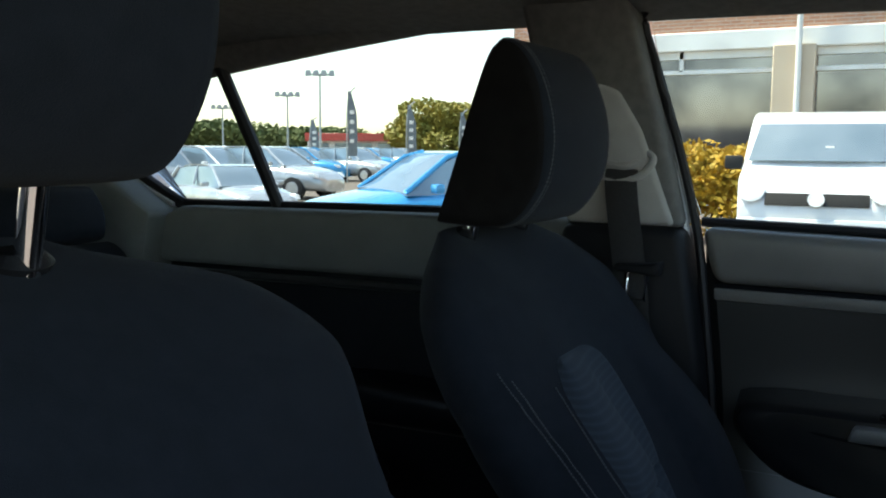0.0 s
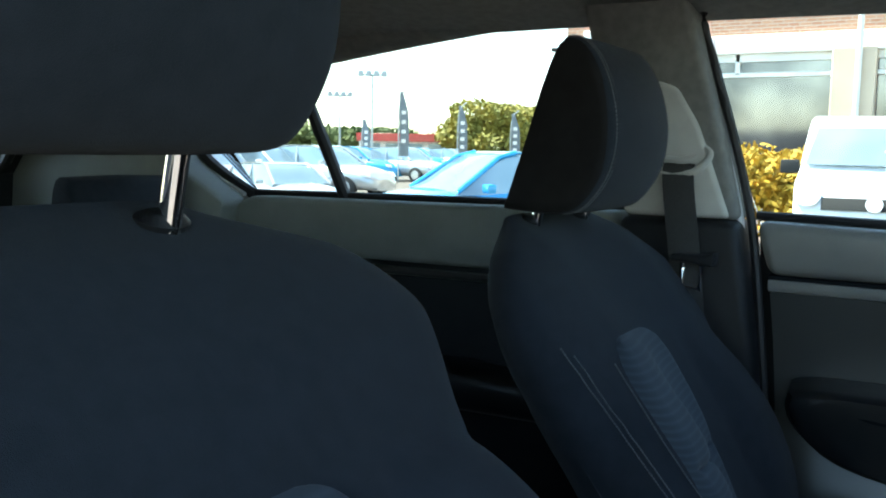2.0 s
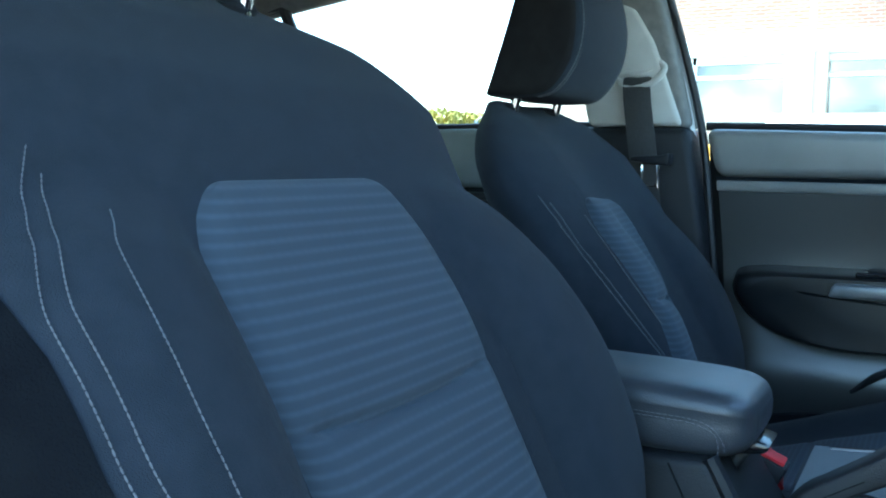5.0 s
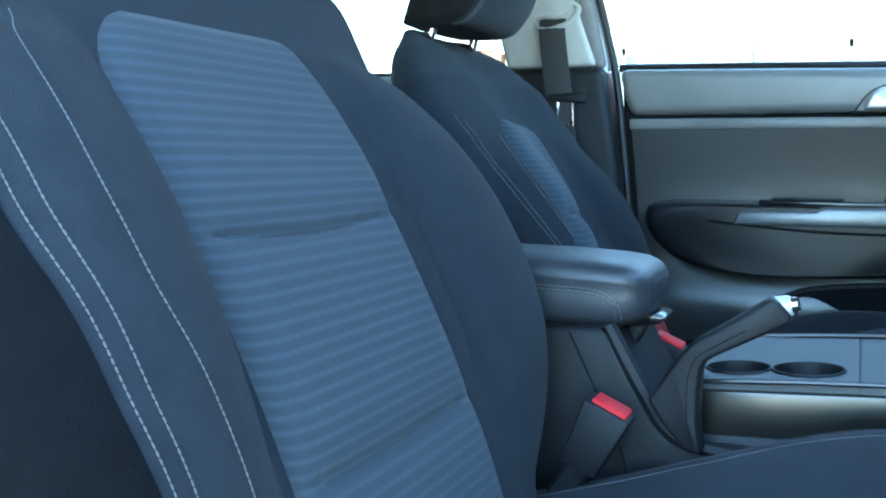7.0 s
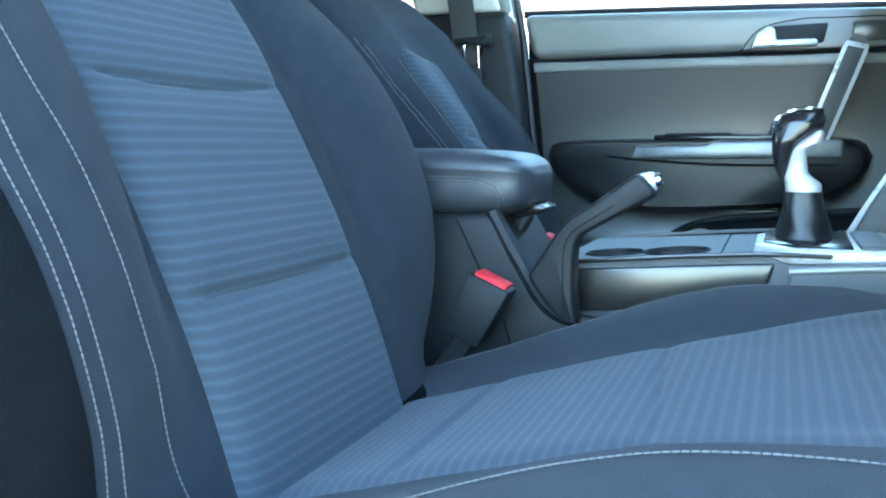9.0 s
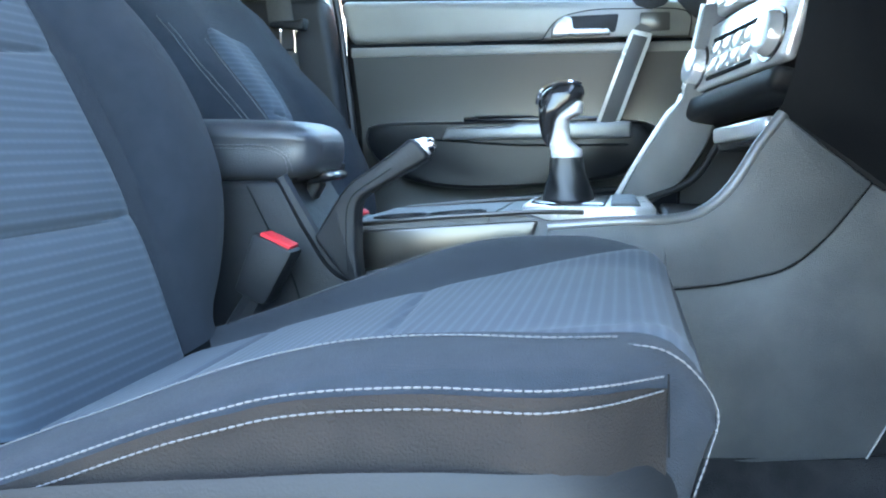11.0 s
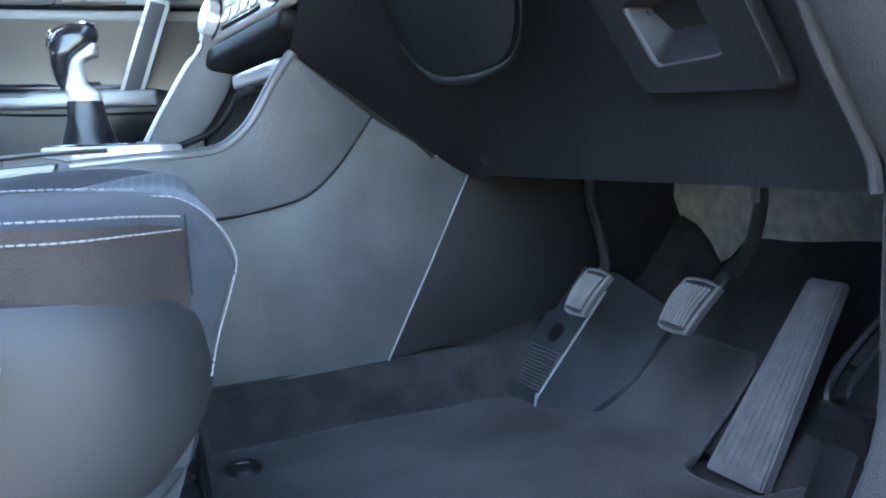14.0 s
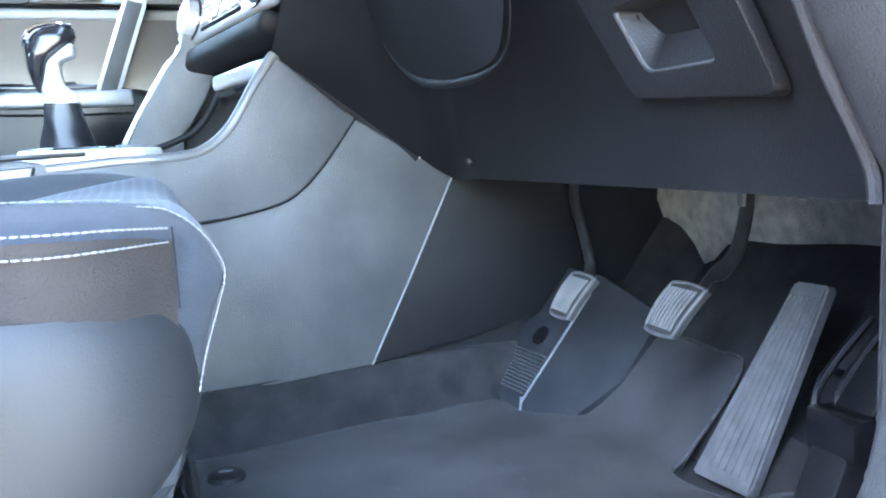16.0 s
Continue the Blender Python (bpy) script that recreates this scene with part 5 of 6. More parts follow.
def dashboard():
    d = thing("dashboard", "soft black dashboard with knee panel", "dashboard")
    low = [(0.692, -0.068, 0.842), (0.735, -0.066, 0.812), (0.80, -0.062, 0.765), (0.862, -0.066, 0.722), (0.866, -0.14, 0.722), (0.866, -0.25, 0.724), (0.866, -0.38, 0.726), (0.866, -0.50, 0.728), (0.866, -0.60, 0.729), (0.858, -0.665, 0.735)]
    upp = [(0.70, -0.165, 1.02), (0.70, -0.175, 1.02), (0.70, -0.19, 1.02), (0.70, -0.21, 1.02), (0.70, -0.235, 1.02), (0.70, -0.29, 1.02), (0.70, -0.38, 1.02), (0.71, -0.50, 1.02), (0.72, -0.60, 1.02), (0.72, -0.665, 1.02)]
    L, U = spline(low, 61), spline(upp, 61)

    def knee(u, v):
        i = min(int(u * 60), 59)
        a, b = L[i].lerp(L[i + 1], u * 60 - i), U[i].lerp(U[i + 1], u * 60 - i)
        wgt = min(1, u * 2.2)
        m = (a + b) / 2 + Vector((0.055 * wgt + 0.01, 0, -0.035))
        return a * (1 - v) ** 2 + m * 2 * v * (1 - v) + b * v * v

    kb = sheet(knee, 120, 56)
    bmesh.ops.delete(kb, geom=[f for f in kb.faces if -0.530 < f.calc_center_median().y < -0.464 and 0.798 < f.calc_center_median().z < 0.831], context="FACES")
    obj("knee_panel", kb, DASH, d, "soft black knee panel")
    obj("joint_strip", tube([L[k] + Vector((0.006, 0.012, -0.004)) for k in range(0, 13)], 0.011, 8), DASH, d)
    # underside going forward
    obj("under_tray", sheet(lambda u, v: L[int(round(u * 60))].lerp(Vector((1.05, L[int(round(u * 60))].y, 0.79)), v), 60, 4), DASH, d)
    top = [(0.60, 1.10), (0.66, 1.03), (0.70, 1.0), (0.82, 0.96), (1.15, 0.95), (1.25, 1.03), (1.15, 1.075), (0.85, 1.115), (0.66, 1.12)]
    obj("top_roll", prism(top, -0.70, 0.70, bev=0.012, seg=2), DASH, d)
    gl = [(0.74, 0.98), (0.73, 0.86), (0.80, 0.80), (0.88, 0.76), (1.1, 0.74), (1.1, 0.97)]
    obj("glove_box", prism(gl, 0.16, 0.68, bev=0.012, seg=2), DASH, d)
    obj("end_cap", prism([(0.70, 1.04), (0.79, 0.80), (0.815, 0.757), (0.835, 0.728), (0.90, 0.728), (1.0, 1.0), (0.9, 1.06)], -0.705, -0.650, bev=0.010, seg=3), FOOTREST, d, "dark grey dashboard end cap")
    # coin pocket in the knee panel
    def rounded(poly, r, n=6):
        out = []
        for i, p in enumerate(poly):
            p, a, b = Vector(p), Vector(poly[i - 1]), Vector(poly[(i + 1) % len(poly)])
            p0, p1 = p + (a - p).normalized() * r, p + (b - p).normalized() * r
            out += [p0 * (1 - t) ** 2 + p * 2 * t * (1 - t) + p1 * t * t for t in [k / (n - 1) for k in range(n)]]
        return out

    def lean(pts, deep):
        return [Vector((0.8445 - 0.44 * (p.y - 0.788) + deep, p.x, p.y)) for p in pts]

    rim_out = rounded([(-0.572, 0.776), (-0.446, 0.780), (-0.415, 0.866), (-0.556, 0.868)], 0.010)
    rim_in = rounded([(-0.534, 0.795), (-0.470, 0.794), (-0.459, 0.829), (-0.524, 0.832)], 0.006)
    obj("pocket_frame", loft([lean(rim_out, 0.006), lean(rim_out, -0.0005), lean([p * 0.985 + Vector((-0.496, 0.82)) * 0.015 for p in rim_out], -0.0025), lean([p * 1.04 - Vector((-0.496, 0.813)) * 0.04 for p in rim_in], -0.0025), lean(rim_in, 0.0)], cap=False), PLASTIC, d, "dark grey pocket bezel")
    deep1 = rounded([(-0.526, 0.813), (-0.479, 0.813), (-0.463, 0.8275), (-0.523, 0.8305)], 0.005)
    obj("pocket_bowl", loft([lean(rim_in, 0.0), lean(deep1, 0.012)], cap=False), PLASTIC, d, "black pocket bowl")
    # back of the pocket in near-black, so its shade is in the colour
    obj("pocket_recess", loft([lean(deep1, 0.012), lean(deep1, 0.035), lean([p * 0.2 + Vector((-0.50, 0.826)) * 0.8 for p in deep1], 0.036)]), SEAMSHADE, d, "pocket recess with its shade painted in")
    obj("pocket_lip", tube(lean(rim_in, -0.001)[3:15], 0.0012, 6), CONSOLE, d, "thin lighter grey edge of the pocket")
    for dx in (0.0, 0.008):
        obj("moulding", tube(spline([(0.780 + dx, -0.648, 0.835), (0.7931 + dx, -0.648, 0.8067), (0.8060 + dx, -0.648, 0.7811), (0.8190 + dx, -0.648, 0.7600), (0.8270 + dx, -0.648, 0.7450), (0.8290 + dx, -0.648, 0.7330)], 24), 0.0032, 8), FOOTREST, d)
    # column surround: U-shaped rim and shroud
    rim = spline([(0.765, -0.145, 0.88), (0.7711, -0.1553, 0.8556), (0.7756, -0.169, 0.8374), (0.7806, -0.1995, 0.8175), (0.7838, -0.2399, 0.8049), (0.7851, -0.2988, 0.7998), (0.7848, -0.3572, 0.8008), (0.7836, -0.3917, 0.8055), (0.7813, -0.4112, 0.8148), (0.7777, -0.4244, 0.8293), (0.7741, -0.4312, 0.8437), (0.7706, -0.4365, 0.8578), (0.755, -0.445, 0.92)], 60)
    obj("column_rim", tube(rim, [0.0006 + 0.0036 * math.sin(math.pi * min(1.0, k / 44)) for k in range(60)], 10), DASH, d, "polished edge of the column opening")
    # near-black funnel closes the opening, standing for the shade inside
    hole = bmesh.new()
    cen = Vector((0.745, -0.28, 0.875))
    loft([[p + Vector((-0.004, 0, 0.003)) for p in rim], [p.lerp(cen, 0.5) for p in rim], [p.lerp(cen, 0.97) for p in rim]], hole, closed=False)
    obj("column_opening", hole, SEAMSHADE, d, "column opening filled with painted shade")
    obj("screw", tube([(0.853, -0.150, 0.739), (0.850, -0.150, 0.737)], 0.004, 10), STEEL, d)


dashboard()


def steering():
    s = thing("steering_wheel", "black leather steering wheel above the column", "steering wheel")
    c, up, rt = Vector((0.652, -0.345, 1.074)), Vector((0.42, 0, 0.907)), Vector((0, 1, 0))
    ring = [c + (up * math.sin(a) + rt * math.cos(a)) * 0.182 for a in [2 * math.pi * k / 72 for k in range(73)]]
    obj("rim", tube(ring, 0.0155, 12), VINYL, s, "black leather rim")
    fw = Vector((0.907, 0, -0.42))
    obj("hub", tube([c - fw * 0.01, c + fw * 0.02, c + fw * 0.06], [0.05, 0.065, 0.055], 24), DASH, s)
    for a in (0.1, math.pi - 0.1, -math.pi / 2):
        obj("spoke", tube([c + fw * 0.01, c + (up * math.sin(a) + rt * math.cos(a)) * 0.175], 0.014, 8, flat=0.6), DASH, s)
    obj("column", tube([c + fw * 0.05, c + fw * 0.12 + Vector((0, 0.01, 0)), c + fw * 0.21 + Vector((0, 0.02, 0)), c + fw * 0.30 + Vector((0, 0.03, 0))], [0.055, 0.06, 0.058, 0.05], 24), DASH, s, "black column shroud")
    k = thing("key_tag", "blue tag hanging at the ignition", "key tag")
    obj("tag", prism([(-0.008, -0.03), (0.008, -0.03), (0.01, 0.0), (-0.01, 0.0)], -0.002, 0.002, bev=0.001), BLUETAG, k)
    obj("tag_loop", tube([(0, 0, 0), (0.003, 0.003, 0.012), (0.005, 0.005, 0.024)], 0.0014, 6), STEEL, k)
    k.matrix_world = pose(0.727, -0.25, 0.945, 0, 0, 20)


steering()


# ---- driver's footwell ----
def floor_mat():
    f = thing("floor_mat", "black textile floor mat with bound edge", "floor mat")
    out = spline([(0.599, -0.133, 0), (0.655, -0.121, 0), (0.724, -0.099, 0), (0.812, -0.086, 0), (0.894, -0.066, 0), (0.917, -0.100, 0), (0.948, -0.106, 0), (0.977, -0.100, 0), (1.0, -0.106, 0), (1.018, -0.110, 0), (1.040, -0.125, 0), (1.046, -0.182, 0), (1.046, -0.246, 0), (1.045, -0.284, 0), (1.02, -0.296, 0), (0.990, -0.300, 0), (0.960, -0.308, 0), (0.956, -0.335, 0), (0.970, -0.382, 0), (0.990, -0.43, 0), (0.98, -0.52, 0), (0.9, -0.58, 0), (0.70, -0.585, 0), (0.655, -0.52, 0), (0.647, -0.334, 0), (0.639, -0.288, 0), (0.629, -0.262, 0), (0.613, -0.248, 0), (0.592, -0.230, 0), (0.586, -0.18, 0), (0.599, -0.133, 0)], 160)[:-1]

    def zed(x, y):
        return 0.484 + max(0, x - 0.97) * 1.0 + 0.0015 * noise.noise(Vector((x * 14, y * 14, 0)))

    bm = prism([(p.x, p.y) for p in out], 0.0, 0.006, axis="z", bev=0)
    for k in (0.65, 0.70, 0.75, 0.80, 0.85, 0.90, 0.95, 0.965, 0.98, 1.0, 1.02):
        bmesh.ops.bisect_plane(bm, geom=bm.verts[:] + bm.edges[:] + bm.faces[:], plane_co=(k, 0, 0), plane_no=(1, 0, 0))
    for k in (-0.5, -0.4, -0.35, -0.31, -0.25, -0.2, -0.15):
        bmesh.ops.bisect_plane(bm, geom=bm.verts[:] + bm.edges[:] + bm.faces[:], plane_co=(0, k, 0), plane_no=(0, 1, 0))
    for v in bm.verts:
        v.co.z += zed(v.co.x, v.co.y)
    bmesh.ops.triangulate(bm, faces=[q for q in bm.faces if len(q.verts) > 4])
    obj("mat_surface", bm, MATPILE, f, "black mat pile with lint")
    obj("binding", tube([Vector((p.x, p.y, zed(p.x, p.y) + 0.005)) for p in out] + [Vector((out[0].x, out[0].y, zed(out[0].x, out[0].y) + 0.005))], 0.0018, 8), BINDING, f, "grey bound edge")
    cl = obj("fixing_clip", tube([(0.621, -0.182, 0.489), (0.621, -0.182, 0.494), (0.621, -0.182, 0.4965)], [0.016, 0.015, 0.011], 20), PLASTIC, f, "black round fixing clip")
    obj("clip_mark", rbox(0.6145, 0.6265, -0.1845, -0.1805, 0.496, 0.4975, 0.0008, 1), THREAD, cl, "small white mark")


floor_mat()


def lint():
    random.seed(4)
    bm = bmesh.new()
    for _ in range(46):
        x, y = random.uniform(0.65, 0.95), random.uniform(-0.5, -0.12)
        a = random.uniform(0, 3.1)
        l = random.uniform(0.0008, 0.0022)
        tube([(x - l * math.cos(a), y - l * math.sin(a), 0.4915), (x + l * math.cos(a), y + l * math.sin(a), 0.4918)], 0.0004, 4, bm)
    tagged(obj("lint", bm, THREAD), "tiny pale lint specks on the floor mat", "lint", kind="stuff")


lint()


def footrest():
    f = thing("footrest", "black plastic footrest with pale edge lines", "footrest")
    a0, a1 = Vector((0.905, -0.040, 0.497)), Vector((0.914, -0.112, 0.497))
    b0, b1 = Vector((1.002, -0.028, 0.617)), Vector((1.012, -0.100, 0.615))
    side = Vector((0.035, -0.055, -0.035))
    bm = bmesh.new()
    ring = lambda p, q, s: [p, q, q + side * s, q + side * s + Vector((0.05, 0, -0.03)), p + Vector((0.06, 0.01, -0.02))]
    loft([ring(a0 + Vector((0, 0, -0.012)), a1 + Vector((0, 0, -0.012)), 0.5), ring(a0, a1, 0.6), ring(a0.lerp(b0, 0.5), a1.lerp(b1, 0.5), 1.0), ring(b0, b1, 1.0)], bm)
    bmesh.ops.bevel(bm, geom=[e for e in bm.edges if len(e.link_faces) == 2 and e.calc_face_angle(0) > 0.35], offset=0.005, segments=3, affect="EDGES", profile=0.5)
    obj("pad", bm, FOOTREST, f)
    n = (b0 - a0).cross(a1 - a0).normalized()
    n = n if n.z > 0 else -n
    for k in range(12):
        t = 0.06 + 0.025 * k
        p, q = a0.lerp(b0, t), a1.lerp(b1, t)
        obj("rib", tube([p.lerp(q, 0.08) + n * 0.0005, p.lerp(q, 0.92) + n * 0.0005], 0.0012, 6), CONSOLE, f)
    # thin pale tubes paint the highlights on the footrest's edges
    for p, q in ((a1, b1), ):
        obj("edge_highlight", tube([p + n * 0.0008, p.lerp(q, 0.85) + n * 0.0008], 0.0013, 6), PALEEDGE, f, "painted highlight along the edge")
    obj("edge_highlight", tube([a0 + Vector((0, 0, -0.010)), a0 + Vector((0.002, 0, 0.010))], 0.0013, 6), PALEEDGE, f, "painted highlight along the edge")
    obj("edge_highlight", tube([a1 + Vector((-0.002, 0, -0.010)), a1 + Vector((0.0, 0, 0.006))], 0.0013, 6), PALEEDGE, f, "painted highlight along the edge")
    m = a0.lerp(b0, 0.47).lerp(a1.lerp(b1, 0.47), 0.5)
    obj("emblem_disc", tube([m - n * 0.001, m + n * 0.0012], 0.011, 20), DASH, f)


footrest()


def pedal(name, label, tl, w, h, arm):
    p = thing(name, label, "pedal", "pedals")
    lat = Vector((0.02, -1, 0.0)).normalized()
    dwn = Vector((-0.50, 0.24, -0.86)).normalized()
    nrm = lat.cross(dwn).normalized()
    if nrm.x > 0:
        nrm = -nrm
    o = Vector(tl)
    at = lambda u, v, lift: o + lat * w * (0.5 + u * (1 - 0.16 * (0.5 + v))) + dwn * h * (0.5 + v) + nrm * (lift - 0.003 * (2 * v) ** 2 - 0.001 * (2 * u) ** 2)

    def face(a, b):
        u, v = 2 * a - 1, 2 * b - 1
        return at(0.5 * u * math.sqrt(1 - 0.16 * v * v), 0.5 * v * math.sqrt(1 - 0.16 * u * u), 0.0)

    edge = [face(k / 10, 0) for k in range(10)] + [face(1, k / 10) for k in range(10)] + [face(1 - k / 10, 1) for k in range(10)] + [face(0, 1 - k / 10) for k in range(11)]
    bm = sheet(face, 18, 18)
    loft([edge[:-1], [q - nrm * 0.007 for q in edge[:-1]], [q.lerp(face(0.5, 0.5), 0.9) - nrm * 0.007 for q in edge[:-1]]], bm, cap=False)
    pad = obj("pedal_pad", bm, PADRUBBER, p, "worn ribbed rubber pad")
    obj("rim", tube([q - nrm * 0.0006 for q in edge], 0.0017, 8), TREADLE, pad)
    for i in range(8):
        u = -0.37 + 0.74 * i / 7
        obj("rib", tube([at(u, v, 0.0016) for v in (-0.38, -0.28, -0.18, -0.08, 0.02, 0.12, 0.22, 0.32, 0.38)], 0.0013, 6), TREADLE, pad)
    obj("pedal_arm", tube(spline(arm, 24), 0.0036, 10, flat=2.2, up=(0, 1, 0)), PEDALSTEEL, p, "dark steel pedal arm")
    top = Vector(arm[-2])
    obj("pedal_bracket", rbox(top.x - 0.006, top.x, top.y - 0.004, top.y + 0.004, top.z - 0.020, top.z + 0.004, 0.0012), PALEEDGE, p, "grey steel pedal bracket")
    return p


pedal("clutch_pedal", "grey rubber clutch pedal over the footrest", (0.948, -0.156, 0.634), 0.044, 0.047, [(0.962, -0.160, 0.612), (0.980, -0.134, 0.632), (0.980, -0.1275, 0.649), (0.980, -0.116, 0.671), (0.980, -0.1035, 0.690), (0.978, -0.106, 0.708), (0.975, -0.123, 0.735), (0.97, -0.125, 0.77)])
pedal("brake_pedal", "grey rubber brake pedal on a curved arm", (0.982, -0.270, 0.639), 0.049, 0.049, [(1.0, -0.275, 0.615), (1.02, -0.275, 0.638), (1.02, -0.290, 0.6455), (1.02, -0.3075, 0.6627), (1.02, -0.3163, 0.6841), (1.02, -0.3205, 0.7025), (1.02, -0.319, 0.72), (1.01, -0.318, 0.77)])


def accelerator():
    p = thing("accelerator_pedal", "long grey ribbed floor-hinged accelerator pedal", "pedal", "pedals")
    a, b = Vector((0.975, -0.348, 0.490)), Vector((1.026, -0.386, 0.648))
    lat = Vector((0.12, -1, 0)).normalized()
    ax = (b - a).normalized()
    nrm = lat.cross(ax).normalized()
    nrm = -nrm if nrm.x > 0 else nrm
    bm = bmesh.new()
    loft([[q + lat * w * u + nrm * h for u, h in ((-1, 0), (1, 0), (1, -0.012), (-1, -0.012))] for q, w in ((a, 0.031), (a.lerp(b, 0.08), 0.030), (a.lerp(b, 0.95), 0.0165), (b, 0.0155))], bm)
    bmesh.ops.bevel(bm, geom=bm.edges[:], offset=0.002, segments=2, affect="EDGES")
    pad = obj("pedal_pad", bm, TREADLE, p, "worn grey plastic treadle")
    for i in range(7):
        u = -0.75 + 1.5 * i / 6
        obj("rib", tube([a.lerp(b, 0.07) + lat * 0.030 * u + nrm * 0.0008, b.lerp(a, 0.06) + lat * 0.0165 * u + nrm * 0.0006], 0.0010, 6), TREADLE, pad)
    obj("hinge_block", prism([(0.995, 0.482), (1.06, 0.482), (1.08, 0.58), (1.045, 0.58)], -0.405, -0.365, bev=0.004), PLASTIC, p)


accelerator()


def connector():
    c = thing("wiring_connector", "black cable connectors beside the accelerator", "connector")
    obj("connector_body", prism([(0.965, 0.500), (1.02, 0.50), (1.06, 0.60), (1.03, 0.61), (0.985, 0.55)], -0.47, -0.435, bev=0.004), PLASTIC, c)
    obj("connector_plug", rbox(0.985, 1.015, -0.475, -0.43, 0.545, 0.575, 0.003), GLOSSBLACK, c)
    for x, y, z, w, h in ((1.026, -0.424, 0.516, 0.018, 0.014), (1.030, -0.434, 0.545, 0.015, 0.013), (1.034, -0.442, 0.570, 0.013, 0.015)):
        obj("connector_shell", rbox(x - 0.012, x + 0.012, y - w, y + w, z - h, z + h, 0.003, 2), FOOTREST, c, "scuffed black connector shell")
        obj("connector_latch", rbox(x - 0.015, x - 0.010, y - w * 0.5, y + w * 0.4, z - h * 0.3, z + h * 0.5, 0.0012), GLOSSBLACK, c)
    random.seed(9)
    for k in range(5):
        y = -0.43 - 0.01 * k
        obj("cable", tube(spline([(0.975 + 0.01 * k, y, 0.49), (0.99 + 0.008 * k, y - 0.01, 0.53), (1.0 + 0.01 * k, y + 0.006, 0.58), (1.04 + 0.008 * k, y, 0.63)], 16), 0.0032, 6), BLACKRUBBER, c, "thin black cable")


connector()

# toe board felt, carpet rim, kick panel
felt = sheet(lambda u, v: Vector((1.135 - 0.02 * v + 0.006 * noise.noise(Vector((u * 6, v * 6, 1))), 0.06 - 0.56 * u, 0.60 + 0.17 * v + 0.045 * math.exp(-((u - 0.08) / 0.14) ** 2) * (1 - v) + 0.05 * (1 - v) * min(1, max(0, u - 0.42) * 6))), 40, 12, 0.01)
tagged(obj("insulation_mat", felt, FELT), "crumpled grey sound-proofing felt on the bulkhead", "insulation")
toe = sheet(lambda u, v: Vector((1.0 + 0.13 * v, 0.02 - 0.68 * u, 0.484 + (0.168 + 0.006 * math.sin(u * 14) - 0.042 * math.exp(-((0.12 - 0.68 * u + 0.02) / 0.035) ** 2)) * v)), 30, 10, 0.012)
obj("wall_toe", toe, CARPET, kind="structure")
obj("wall_bulkhead", rbox(1.17, 1.22, -0.72, 0.72, 0.44, 1.02, 0), SEAMSHADE, kind="structure", smooth=False)
kp = spline([(0.822, 0, 0.745), (0.822, 0, 0.68), (0.820, 0, 0.645), (0.806, 0, 0.612), (0.775, 0, 0.585), (0.70, 0, 0.562), (0.5, 0, 0.55), (0.30, 0, 0.545)], 30)
obj("trim", prism([(p.x, p.z) for p in kp] + [(0.30, 0.44), (1.10, 0.44), (1.10, 0.745)], -0.72, -0.655, bev=0.008, seg=3), FOOTREST, kind="structure")
obj("trim", prism([(0.83, 0.44), (1.15, 0.44), (1.15, 0.85), (0.83, 0.85)], -0.66, -0.60, bev=0.01, seg=2, shift=lambda v: Vector((v.x + (0.06 if v.x < 0.9 and v.y > -0.63 else 0), v.y, v.z))), PLASTIC, kind="structure")
# front pillars, cowl and bonnet close the car ahead of the dashboard
for sd in (-1, 1):
    obj("trim", tube([(1.25, sd * 0.70, 1.02), (0.95, sd * 0.69, 1.22), (0.55, sd * 0.62, 1.40)], 0.04, 10), LINER, kind="structure")
obj("wall_north", prism([(1.2, 0.3), (2.0, 0.3), (2.0, 0.95), (1.25, 1.02), (1.2, 1.0)], -0.8, 0.8, bev=0.02), GREYCAR, kind="structure")


# ---- outside: the car park ----
G = -0.10


